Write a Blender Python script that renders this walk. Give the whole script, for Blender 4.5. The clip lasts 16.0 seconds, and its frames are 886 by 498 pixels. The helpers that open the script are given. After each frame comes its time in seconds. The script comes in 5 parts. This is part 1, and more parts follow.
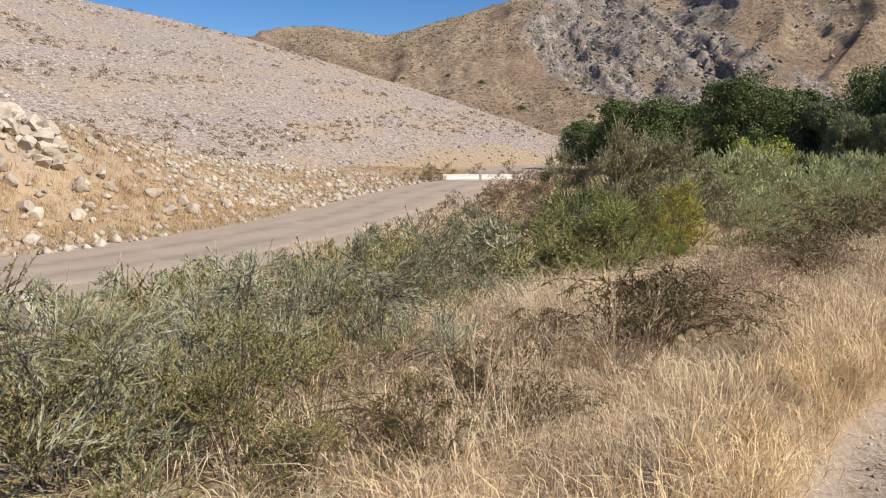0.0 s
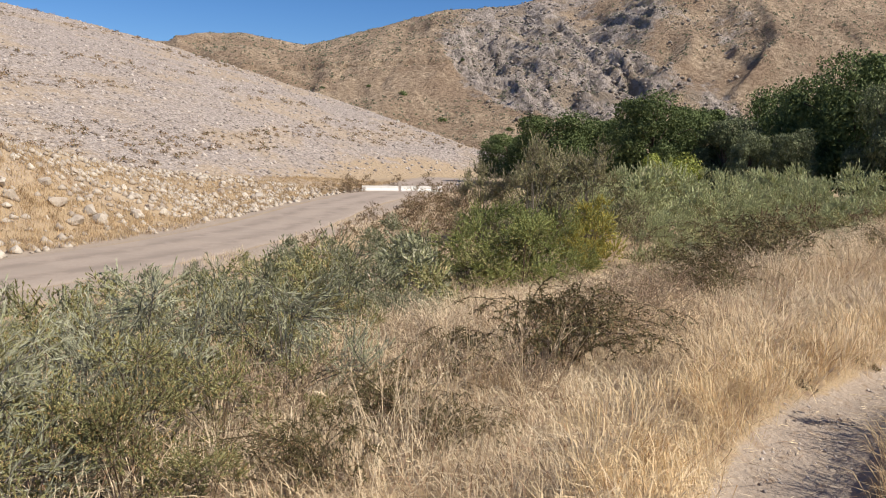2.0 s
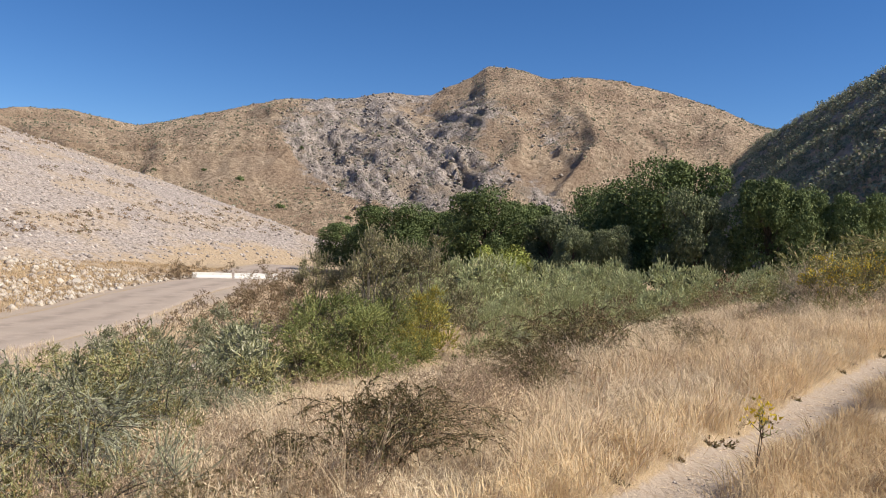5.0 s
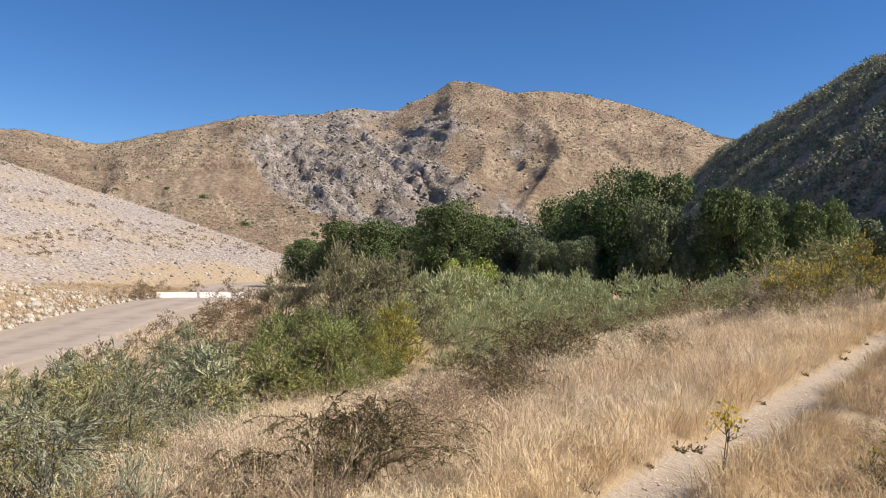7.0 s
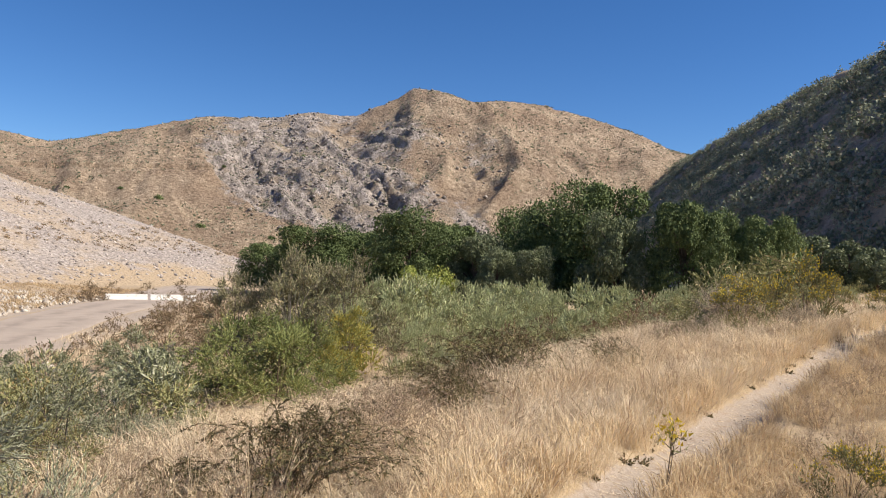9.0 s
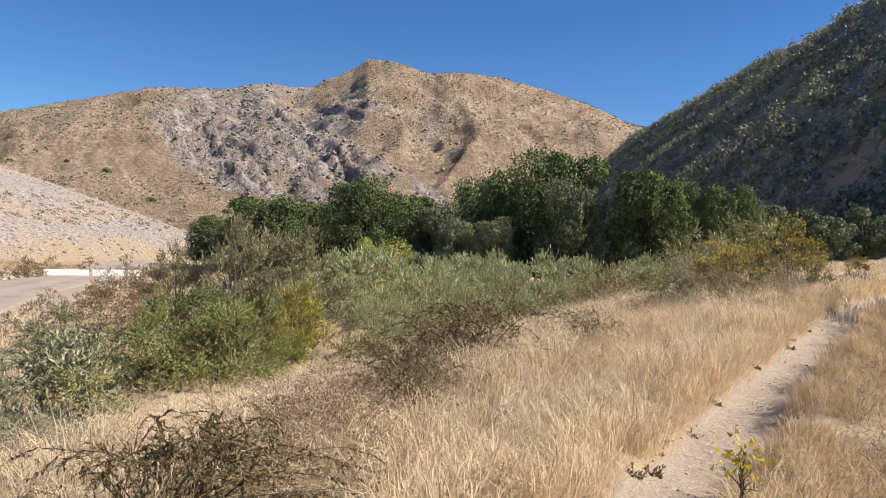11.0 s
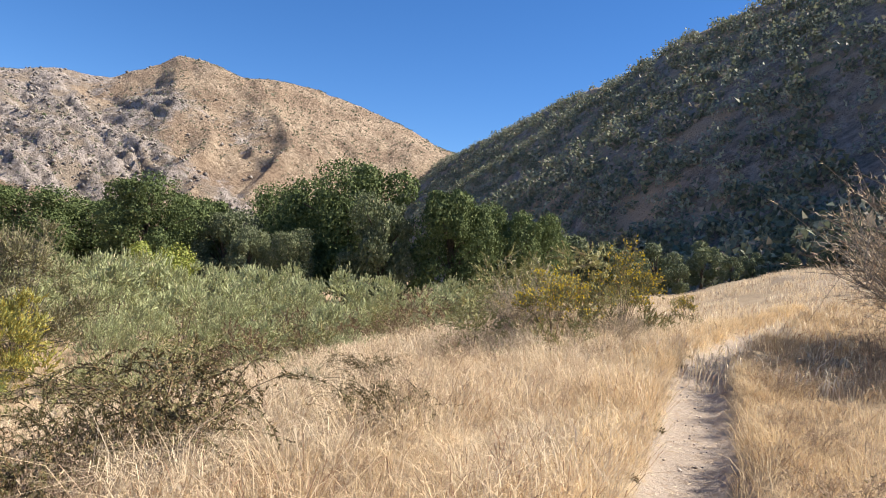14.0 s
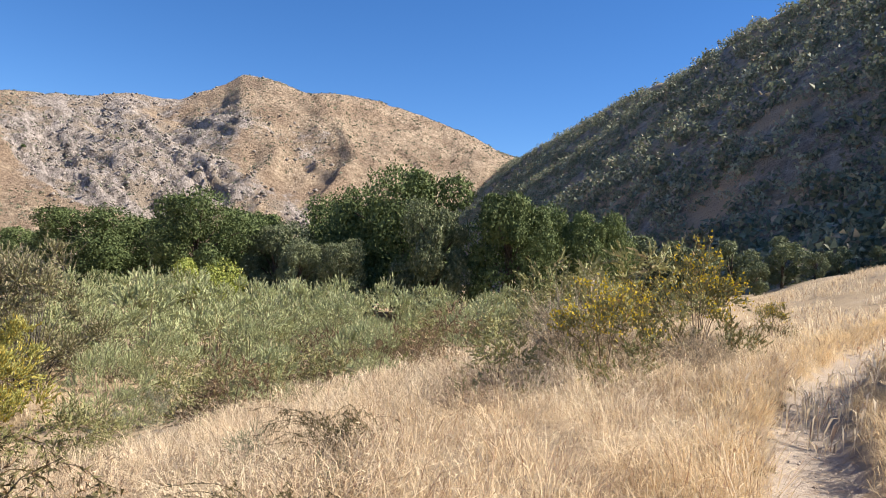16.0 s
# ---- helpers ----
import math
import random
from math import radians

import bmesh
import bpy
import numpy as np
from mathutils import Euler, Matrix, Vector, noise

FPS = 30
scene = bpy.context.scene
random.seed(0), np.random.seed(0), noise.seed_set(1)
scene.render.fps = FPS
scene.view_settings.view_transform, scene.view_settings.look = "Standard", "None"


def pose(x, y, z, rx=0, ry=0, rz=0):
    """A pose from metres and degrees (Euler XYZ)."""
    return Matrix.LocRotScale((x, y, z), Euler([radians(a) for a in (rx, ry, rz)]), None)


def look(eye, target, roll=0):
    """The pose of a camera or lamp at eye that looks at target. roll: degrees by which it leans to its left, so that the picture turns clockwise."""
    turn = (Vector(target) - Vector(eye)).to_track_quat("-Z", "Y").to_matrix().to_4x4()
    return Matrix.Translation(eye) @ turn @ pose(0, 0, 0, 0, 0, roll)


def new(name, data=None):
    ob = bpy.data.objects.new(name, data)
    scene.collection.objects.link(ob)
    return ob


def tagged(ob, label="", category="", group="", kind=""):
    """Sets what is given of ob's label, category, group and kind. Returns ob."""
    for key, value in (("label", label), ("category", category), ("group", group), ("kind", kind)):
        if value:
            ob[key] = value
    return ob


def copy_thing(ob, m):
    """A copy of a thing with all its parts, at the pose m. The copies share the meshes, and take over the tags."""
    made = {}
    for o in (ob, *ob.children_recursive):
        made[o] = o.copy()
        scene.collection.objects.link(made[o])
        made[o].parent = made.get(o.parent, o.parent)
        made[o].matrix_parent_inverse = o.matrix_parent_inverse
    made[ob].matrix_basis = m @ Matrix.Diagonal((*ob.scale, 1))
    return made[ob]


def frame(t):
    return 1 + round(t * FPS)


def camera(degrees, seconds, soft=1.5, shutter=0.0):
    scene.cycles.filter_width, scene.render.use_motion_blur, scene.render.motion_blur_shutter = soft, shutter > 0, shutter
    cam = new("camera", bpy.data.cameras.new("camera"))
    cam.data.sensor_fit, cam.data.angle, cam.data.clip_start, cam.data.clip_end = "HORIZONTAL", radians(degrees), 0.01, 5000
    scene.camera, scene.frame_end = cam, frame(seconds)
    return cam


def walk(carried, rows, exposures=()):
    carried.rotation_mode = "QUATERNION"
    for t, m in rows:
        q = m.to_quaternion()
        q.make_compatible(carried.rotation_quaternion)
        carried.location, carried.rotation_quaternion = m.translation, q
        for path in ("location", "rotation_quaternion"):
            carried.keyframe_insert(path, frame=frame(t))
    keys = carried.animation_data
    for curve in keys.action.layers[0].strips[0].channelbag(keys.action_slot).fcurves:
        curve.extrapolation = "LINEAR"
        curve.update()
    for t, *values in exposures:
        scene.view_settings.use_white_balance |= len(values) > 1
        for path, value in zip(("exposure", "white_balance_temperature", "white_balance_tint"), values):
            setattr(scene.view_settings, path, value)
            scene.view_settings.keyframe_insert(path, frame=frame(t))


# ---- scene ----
cam = camera(58.9, 16.0, soft=1.0)
METRES, EYE, TILT, LEAN, TURN = 9.0, 1.55, -8.5, 0.0, 0.0
ROWS = [
    (0.0, 0.0, 0.0, 0.0, 0.0, 0.0, -0.0),
    (0.5, 0.0009, 0.0008, 0.0008, -0.14, 0.31, 0.04),
    (1.0, 0.0038, 0.0012, 0.0009, -1.27, 0.38, 0.07),
    (1.5, 0.0064, 0.0011, 0.0022, -4.49, 0.28, 0.08),
    (2.0, 0.0072, 0.0012, 0.0066, -5.83, 0.8, -0.14),
    (2.5, 0.0079, 0.0012, 0.0104, -7.22, 2.37, -0.3),
    (3.0, 0.0102, 0.0031, 0.0133, -9.84, 2.78, -0.4),
    (3.5, 0.0116, 0.0024, 0.0149, -12.16, 3.75, -0.5),
    (4.0, 0.0136, 0.001, 0.0159, -14.65, 5.24, -0.48),
    (4.5, 0.0156, 0.0006, 0.0162, -16.6, 6.42, -0.21),
    (7.0, 0.0191, 0.0022, 0.0142, -19.79, 8.19, 1.72),
    (7.5, 0.0218, 0.0012, 0.0141, -21.34, 8.3, 1.64),
    (8.0, 0.0219, 0.0008, 0.0139, -22.33, 8.48, 0.89),
    (8.5, 0.0239, 0.001, 0.0141, -22.71, 8.89, 0.79),
    (11.0, 0.1071, 0.181, 0.0267, -26.0, 6.62, 1.7),
    (11.5, 0.1408, 0.2505, 0.03, -28.3, 7.83, 1.23),
    (12.0, 0.1743, 0.313, 0.0421, -29.32, 7.81, 0.72),
    (12.5, 0.2239, 0.3709, 0.0466, -29.96, 7.86, 0.51),
    (13.0, 0.2713, 0.4235, 0.0606, -39.52, 7.88, 1.97),
    (13.5, 0.326, 0.4747, 0.0656, -40.17, 7.43, 6.81),
    (14.0, 0.3794, 0.5233, 0.0774, -40.33, 7.61, -0.02),
    (14.5, 0.4416, 0.5732, 0.0864, -30.23, 7.78, -0.62),
    (15.0, 0.4987, 0.6218, 0.0973, -31.9, 7.67, 1.86),
    (15.5, 0.5652, 0.6629, 0.1048, -34.22, 7.49, 1.09),
    (16.0, 0.63, 0.7076, 0.119, -35.23, 8.15, 1.36),
]
walk(cam, [(t, pose(0, 0, EYE, TILT, LEAN, TURN) @ pose(METRES * x, METRES * y, METRES * z, 90 + pitch, roll, yaw)) for t, x, y, z, yaw, pitch, roll in ROWS], exposures=[(0.0, 0.34), (4.5, 0.44), (7.0, 0.56), (8.5, 0.58), (11.0, 0.63), (12.0, 0.70), (13.0, 0.84), (14.0, 0.95), (16.0, 0.96)])

# ---- sun, sky and exposure ----
SUN_AZ, SUN_EL = 122.0, 42.3          # degrees clockwise from +y, degrees above the horizon
world = bpy.data.worlds.new("sky")
scene.world = world
world.use_nodes = True
wn = world.node_tree.nodes
sky = wn.new("ShaderNodeTexSky")
sky.sky_type = "NISHITA"
sky.sun_disc = False
sky.sun_elevation = radians(SUN_EL)
sky.sun_rotation = radians(SUN_AZ)
sky.altitude = 2500
sky.air_density, sky.dust_density, sky.ozone_density = 1.0, 0.0, 4.0
wn["Background"].inputs[1].default_value = 0.086
deep = wn.new("ShaderNodeHueSaturation")
deep.inputs["Hue"].default_value, deep.inputs["Saturation"].default_value = 0.506, 1.22
world.node_tree.links.new(sky.outputs[0], deep.inputs["Color"])
world.node_tree.links.new(deep.outputs[0], wn["Background"].inputs[0])
sun = new("sun", bpy.data.lights.new("sun", "SUN"))
sun.data.energy, sun.data.angle, sun.data.color = 5.4, radians(0.53), (1.0, 0.92, 0.79)
_a, _e = radians(SUN_AZ), radians(SUN_EL)
sun.matrix_basis = look((40 * math.sin(_a) * math.cos(_e), 40 * math.cos(_a) * math.cos(_e), 40 * math.sin(_e)), (0, 0, 0))

# ---- small tools ----
rng = np.random.default_rng(7)


def hash2(i, j, seed):
    h = (i.astype(np.int64) * 374761393 + j.astype(np.int64) * 668265263 + seed * 974634777) & 0x7FFFFFFF
    h = ((h ^ (h >> 13)) * 1274126177) & 0x7FFFFFFF
    return ((h ^ (h >> 16)) & 0xFFFF) / 65535.0


def vnoise(x, y, seed=0):
    """Smooth value noise, 0 to 1."""
    i, j = np.floor(x), np.floor(y)
    u, v = x - i, y - j
    u, v = u * u * (3 - 2 * u), v * v * (3 - 2 * v)
    a, b = hash2(i, j, seed), hash2(i + 1, j, seed)
    c, d = hash2(i, j + 1, seed), hash2(i + 1, j + 1, seed)
    return (a * (1 - u) + b * u) * (1 - v) + (c * (1 - u) + d * u) * v


def fbm(x, y, octaves=4, seed=0):
    """Noise of several scales, about -1 to 1."""
    total, amp = 0.0, 1.0
    for k in range(octaves):
        total = total + amp * (2 * vnoise(x * 2 ** k, y * 2 ** k, seed + k) - 1)
        amp *= 0.5
    return total / 1.6


def ridged(x, y, octaves=4, seed=0):
    total, amp = 0.0, 1.0
    for k in range(octaves):
        total = total + amp * (1 - np.abs(2 * vnoise(x * 2 ** k, y * 2 ** k, seed + k) - 1) * 2)
        amp *= 0.5
    return total / 1.9


def smooth(a, b, x):
    t = np.clip((x - a) / (b - a), 0, 1)
    return t * t * (3 - 2 * t)


def build(name, verts, faces, mat=None, parent=None, shade=False):
    """One mesh object from an array of points and an array of triangles or quads."""
    me = bpy.data.meshes.new(name)
    verts, faces = np.asarray(verts, np.float32), np.asarray(faces, np.int32)
    me.vertices.add(len(verts))
    me.vertices.foreach_set("co", verts.ravel())
    n, k = faces.shape
    me.loops.add(n * k)
    me.loops.foreach_set("vertex_index", faces.ravel())
    me.polygons.add(n)
    me.polygons.foreach_set("loop_start", np.arange(0, n * k, k, dtype=np.int32))
    if shade:
        me.polygons.foreach_set("use_smooth", np.ones(n, bool))
    me.update(calc_edges=True)
    me.validate()
    ob = new(name, me)
    if mat:
        me.materials.append(mat)
    if parent:
        ob.parent = parent
    return ob


def part(name, verts, faces, mat, parent, label="", shade=False):
    ob = build(name, verts, faces, mat, parent, shade)
    if label:
        ob["label"] = label
    return ob


def mask(ob, name, values):
    ob.data.attributes.new(name, "FLOAT", "POINT").data.foreach_set("value", np.asarray(values, np.float32).ravel())


def grid_faces(rows, cols):
    i = np.arange(rows - 1)[:, None] * cols + np.arange(cols - 1)[None, :]
    return np.stack([i, i + 1, i + cols + 1, i + cols], -1).reshape(-1, 4)


# ---- materials ----
class Nodes:
    """Short hand for a node material."""

    def __init__(self, name, rough=0.9):
        self.mat = bpy.data.materials.new(name)
        self.mat.use_nodes = True
        self.t = self.mat.node_tree
        self.bsdf = self.t.nodes["Principled BSDF"]
        self.out = self.t.nodes["Material Output"]
        self.bsdf.inputs["Roughness"].default_value = rough
        self.bsdf.inputs["Specular IOR Level"].default_value = 0.2
        self.pos = self.t.nodes.new("ShaderNodeNewGeometry").outputs["Position"]

    def put(self, value, socket):
        if hasattr(value, "is_linked"):
            self.t.links.new(value, socket)
        elif value is not None:
            socket.default_value = (*value, 1) if isinstance(value, tuple) and len(value) == 3 else value

    def noise(self, scale, detail=4.0, rough=0.6, vec=None, kind="fac"):
        n = self.t.nodes.new("ShaderNodeTexNoise")
        n.inputs["Scale"].default_value, n.inputs["Detail"].default_value, n.inputs["Roughness"].default_value = scale, detail, rough
        self.t.links.new(vec or self.pos, n.inputs["Vector"])
        return n.outputs[0]

    def cells(self, scale, out="Distance", feature="F1"):
        n = self.t.nodes.new("ShaderNodeTexVoronoi")
        n.feature = feature
        n.inputs["Scale"].default_value = scale
        self.t.links.new(self.pos, n.inputs["Vector"])
        return n.outputs[out]

    def ramp(self, fac, lo, hi):
        n = self.t.nodes.new("ShaderNodeMapRange")
        n.interpolation_type = "SMOOTHSTEP"
        self.put(fac, n.inputs[0])
        n.inputs[1].default_value, n.inputs[2].default_value = lo, hi
        return n.outputs[0]

    def math(self, op, a, b=0.0):
        n = self.t.nodes.new("ShaderNodeMath")
        n.operation = op
        self.put(a, n.inputs[0])
        self.put(b, n.inputs[1])
        return n.outputs[0]

    def mix(self, fac, a, b, blend="MIX"):
        n = self.t.nodes.new("ShaderNodeMix")
        n.data_type, n.blend_type = "RGBA", blend
        self.put(fac, n.inputs[0])
        self.put(a, n.inputs[6])
        self.put(b, n.inputs[7])
        return n.outputs[2]

    def attr(self, name):
        n = self.t.nodes.new("ShaderNodeAttribute")
        n.attribute_name = name
        return n.outputs["Fac"]

    def value(self, node, out):
        return self.t.nodes.new(node).outputs[out]

    def bump(self, height, strength=0.5, distance=0.05):
        n = self.t.nodes.new("ShaderNodeBump")
        n.inputs["Strength"].default_value, n.inputs["Distance"].default_value = strength, distance
        self.put(height, n.inputs["Height"])
        self.t.links.new(n.outputs[0], self.bsdf.inputs["Normal"])

    def colour(self, c):
        self.put(c, self.bsdf.inputs["Base Color"])
        return self.mat


def leaf_mat(name, dark, light, other=None, share=0.12, through_light=0.3, rough=0.6, patch=None):
    """Foliage: each leaf its own tone, each plant its own tint, some light passing through."""
    n = Nodes(name, rough)
    isle = n.value("ShaderNodeNewGeometry", "Random Per Island")
    plant = n.value("ShaderNodeObjectInfo", "Random")
    tone = n.math("ADD", n.math("MULTIPLY", isle, 0.3), n.math("MULTIPLY", plant, 0.4))
    tone = n.math("ADD", tone, n.math("MULTIPLY", n.ramp(n.noise(2.2, 3), 0.35, 0.65), 0.3))
    c = n.mix(tone, dark, light)
    if patch:
        c = n.mix(n.math("MULTIPLY", n.ramp(n.noise(0.55, 3), 0.47, 0.62), 0.4), c, n.mix(tone, n.mix(0.5, dark, patch), patch))
    if other:
        c = n.mix(n.math("LESS_THAN", n.math("FRACT", n.math("MULTIPLY", isle, 7.31)), share), c, other)
    c = n.mix(n.ramp(n.noise(1.3, 2), 0.4, 0.75), c, n.mix(0.35, c, light))
    c = n.mix(n.math("MULTIPLY", n.ramp(n.noise(2.7, 3), 0.5, 0.7), 0.45), c, dark)
    n.put(c, n.bsdf.inputs["Base Color"])
    tr = n.t.nodes.new("ShaderNodeBsdfTranslucent")
    n.put(c, tr.inputs[0])
    mx = n.t.nodes.new("ShaderNodeMixShader")
    mx.inputs[0].default_value = through_light
    n.t.links.new(n.bsdf.outputs[0], mx.inputs[1])
    n.t.links.new(tr.outputs[0], mx.inputs[2])
    n.t.links.new(mx.outputs[0], n.out.inputs[0])
    return n.mat


def rock_mat(name, a, b, c, scale):
    n = Nodes(name, 0.9)
    obj = n.value("ShaderNodeObjectInfo", "Random")
    isle = n.value("ShaderNodeNewGeometry", "Random Per Island")
    tone = n.math("FRACT", n.math("ADD", obj, isle))
    col = n.mix(tone, a, b)
    col = n.mix(n.ramp(n.noise(scale, 6), 0.45, 0.75), col, c)
    n.bump(n.noise(scale * 3, 6, 0.7), 0.6, 0.06)
    return n.colour(col)


M_BARK = rock_mat("bark", (0.10, 0.075, 0.055), (0.16, 0.12, 0.09), (0.06, 0.045, 0.035), 6)
M_TWIG = rock_mat("dry_twig", (0.10, 0.07, 0.047), (0.18, 0.13, 0.09), (0.06, 0.04, 0.03), 20)
M_TWIG_GREY = rock_mat("grey_twig", (0.10, 0.087, 0.073), (0.20, 0.177, 0.155), (0.06, 0.05, 0.04), 20)
M_TWIG_DRY = rock_mat("russet_twig", (0.31, 0.22, 0.155), (0.49, 0.37, 0.27), (0.2, 0.14, 0.10), 20)
M_TWIG_PALE = rock_mat("pale_dead_twig", (0.26, 0.22, 0.17), (0.44, 0.38, 0.30), (0.18, 0.15, 0.12), 20)
M_STRAW = leaf_mat("dry_grass_blades", (0.48, 0.36, 0.235), (0.94, 0.81, 0.60), (0.36, 0.23, 0.15), 0.14, 0.28, patch=(0.84, 0.62, 0.35))
M_GOLD = leaf_mat("golden_grass_blades", (0.55, 0.40, 0.22), (0.88, 0.71, 0.46), (0.40, 0.25, 0.13), 0.12, 0.28)
M_SAGE = leaf_mat("sage_leaves", (0.085, 0.095, 0.045), (0.40, 0.41, 0.25), (0.50, 0.49, 0.37), 0.16, 0.12)
M_SILVER = leaf_mat("silver_sage_leaves", (0.20, 0.21, 0.14), (0.50, 0.50, 0.37), (0.36, 0.37, 0.2), 0.2, 0.1)
M_OLIVE = leaf_mat("olive_leaves", (0.10, 0.102, 0.04), (0.41, 0.395, 0.185), (0.42, 0.28, 0.13), 0.14, 0.12)
M_TALL = leaf_mat("grey_tall_bush_leaves", (0.15, 0.145, 0.07), (0.43, 0.41, 0.23), (0.42, 0.34, 0.24), 0.2, 0.12)
M_OCHRE = leaf_mat("ochre_grass_blades", (0.42, 0.30, 0.17), (0.74, 0.59, 0.39), (0.34, 0.22, 0.13), 0.14, 0.4)
M_MULEFAT = leaf_mat("grey_olive_leaves", (0.165, 0.17, 0.06), (0.45, 0.43, 0.21), (0.46, 0.36, 0.2), 0.12, 0.14)
M_WILLOW = leaf_mat("willow_leaves", (0.28, 0.31, 0.15), (0.52, 0.55, 0.31), (0.52, 0.46, 0.28), 0.12, 0.15)
M_GREEN = leaf_mat("fresh_green_leaves", (0.11, 0.145, 0.045), (0.40, 0.43, 0.165), (0.45, 0.38, 0.12), 0.08, 0.12)
M_LIME = leaf_mat("lime_leaves", (0.13, 0.16, 0.03), (0.36, 0.40, 0.10), (0.40, 0.36, 0.10), 0.1, 0.12)
M_YELLOWING = leaf_mat("yellowing_leaves", (0.17, 0.18, 0.05), (0.46, 0.45, 0.15), (0.60, 0.45, 0.09), 0.25, 0.15)
M_TREE = leaf_mat("dark_tree_leaves", (0.042, 0.066, 0.024), (0.185, 0.23, 0.09), (0.21, 0.245, 0.10), 0.08, 0.12, 0.8)
M_TREE_GREY = leaf_mat("grey_tree_leaves", (0.08, 0.10, 0.05), (0.23, 0.255, 0.14), (0.28, 0.29, 0.18), 0.08, 0.12, 0.8)
M_BROWN = leaf_mat("withered_leaves", (0.16, 0.105, 0.065), (0.38, 0.27, 0.17), (0.14, 0.13, 0.06), 0.2, 0.2)
M_RUSSET = leaf_mat("russet_dry_leaves", (0.34, 0.245, 0.17), (0.60, 0.465, 0.325), (0.24, 0.20, 0.11), 0.2, 0.25)
M_DARKBRUSH = leaf_mat("dark_brush_leaves", (0.07, 0.062, 0.027), (0.225, 0.195, 0.09), (0.28, 0.18, 0.10), 0.2, 0.08)
M_FLOWER = leaf_mat("yellow_flowers", (0.5, 0.34, 0.02), (0.75, 0.58, 0.06), (0.35, 0.3, 0.05), 0.15)
M_HILL_SAGE = leaf_mat("pale_hill_sage_leaves", (0.24, 0.26, 0.17), (0.46, 0.47, 0.35), (0.36, 0.33, 0.25), 0.1, 0.2)
M_CHAPARRAL = leaf_mat("chaparral_leaves", (0.08, 0.095, 0.058), (0.28, 0.30, 0.195), (0.36, 0.30, 0.23), 0.15, 0.2)
M_ROCK = rock_mat("pale_boulder_stone", (0.35, 0.295, 0.245), (0.55, 0.495, 0.43), (0.30, 0.245, 0.2), 2.5)
M_GRAVEL = rock_mat("grey_gravel_stone", (0.23, 0.195, 0.175), (0.56, 0.495, 0.455), (0.17, 0.145, 0.125), 1.0)
M_CRAG = rock_mat("grey_crag_stone", (0.16, 0.137, 0.12), (0.38, 0.33, 0.29), (0.11, 0.095, 0.083), 0.4)


def ground_mat():
    n = Nodes("dry_ground", 0.95)
    fine, mid, big = n.noise(60, 5, 0.7), n.noise(6, 5), n.noise(0.35, 3)
    litter = n.mix(fine, (0.24, 0.17, 0.105), (0.54, 0.42, 0.275))
    litter = n.mix(n.ramp(mid, 0.5, 0.7), litter, (0.27, 0.195, 0.14))
    litter = n.mix(n.ramp(big, 0.5, 0.65), litter, n.mix(0.5, litter, (0.46, 0.36, 0.25)))
    dirt = n.mix(n.noise(90, 6, 0.75), (0.27, 0.215, 0.17), (0.46, 0.385, 0.32))
    dirt = n.mix(n.ramp(n.noise(11, 5), 0.5, 0.72), dirt, (0.30, 0.225, 0.165))
    bare = n.math("ADD", n.attr("bare"), n.math("MULTIPLY", n.math("SUBTRACT", n.noise(14, 4), 0.5), 0.7))
    c = n.mix(n.ramp(bare, 0.35, 0.65), litter, dirt)
    n.bump(n.math("ADD", n.noise(35, 6, 0.7), n.math("MULTIPLY", n.cells(24), 0.5)), 0.7, 0.03)
    return n.colour(c)


def road_mat():
    n = Nodes("worn_dirt_road", 0.92)
    c = n.mix(n.noise(12, 6, 0.7), (0.30, 0.238, 0.195), (0.45, 0.375, 0.318))
    c = n.mix(n.ramp(n.noise(0.5, 5), 0.45, 0.6), c, (0.34, 0.28, 0.235))
    c = n.mix(n.math("MULTIPLY", n.attr("rut"), n.ramp(n.noise(1.1, 5), 0.35, 0.6)), c, (0.27, 0.22, 0.185))
    n.bump(n.noise(25, 6, 0.7), 0.5, 0.03)
    return n.colour(c)


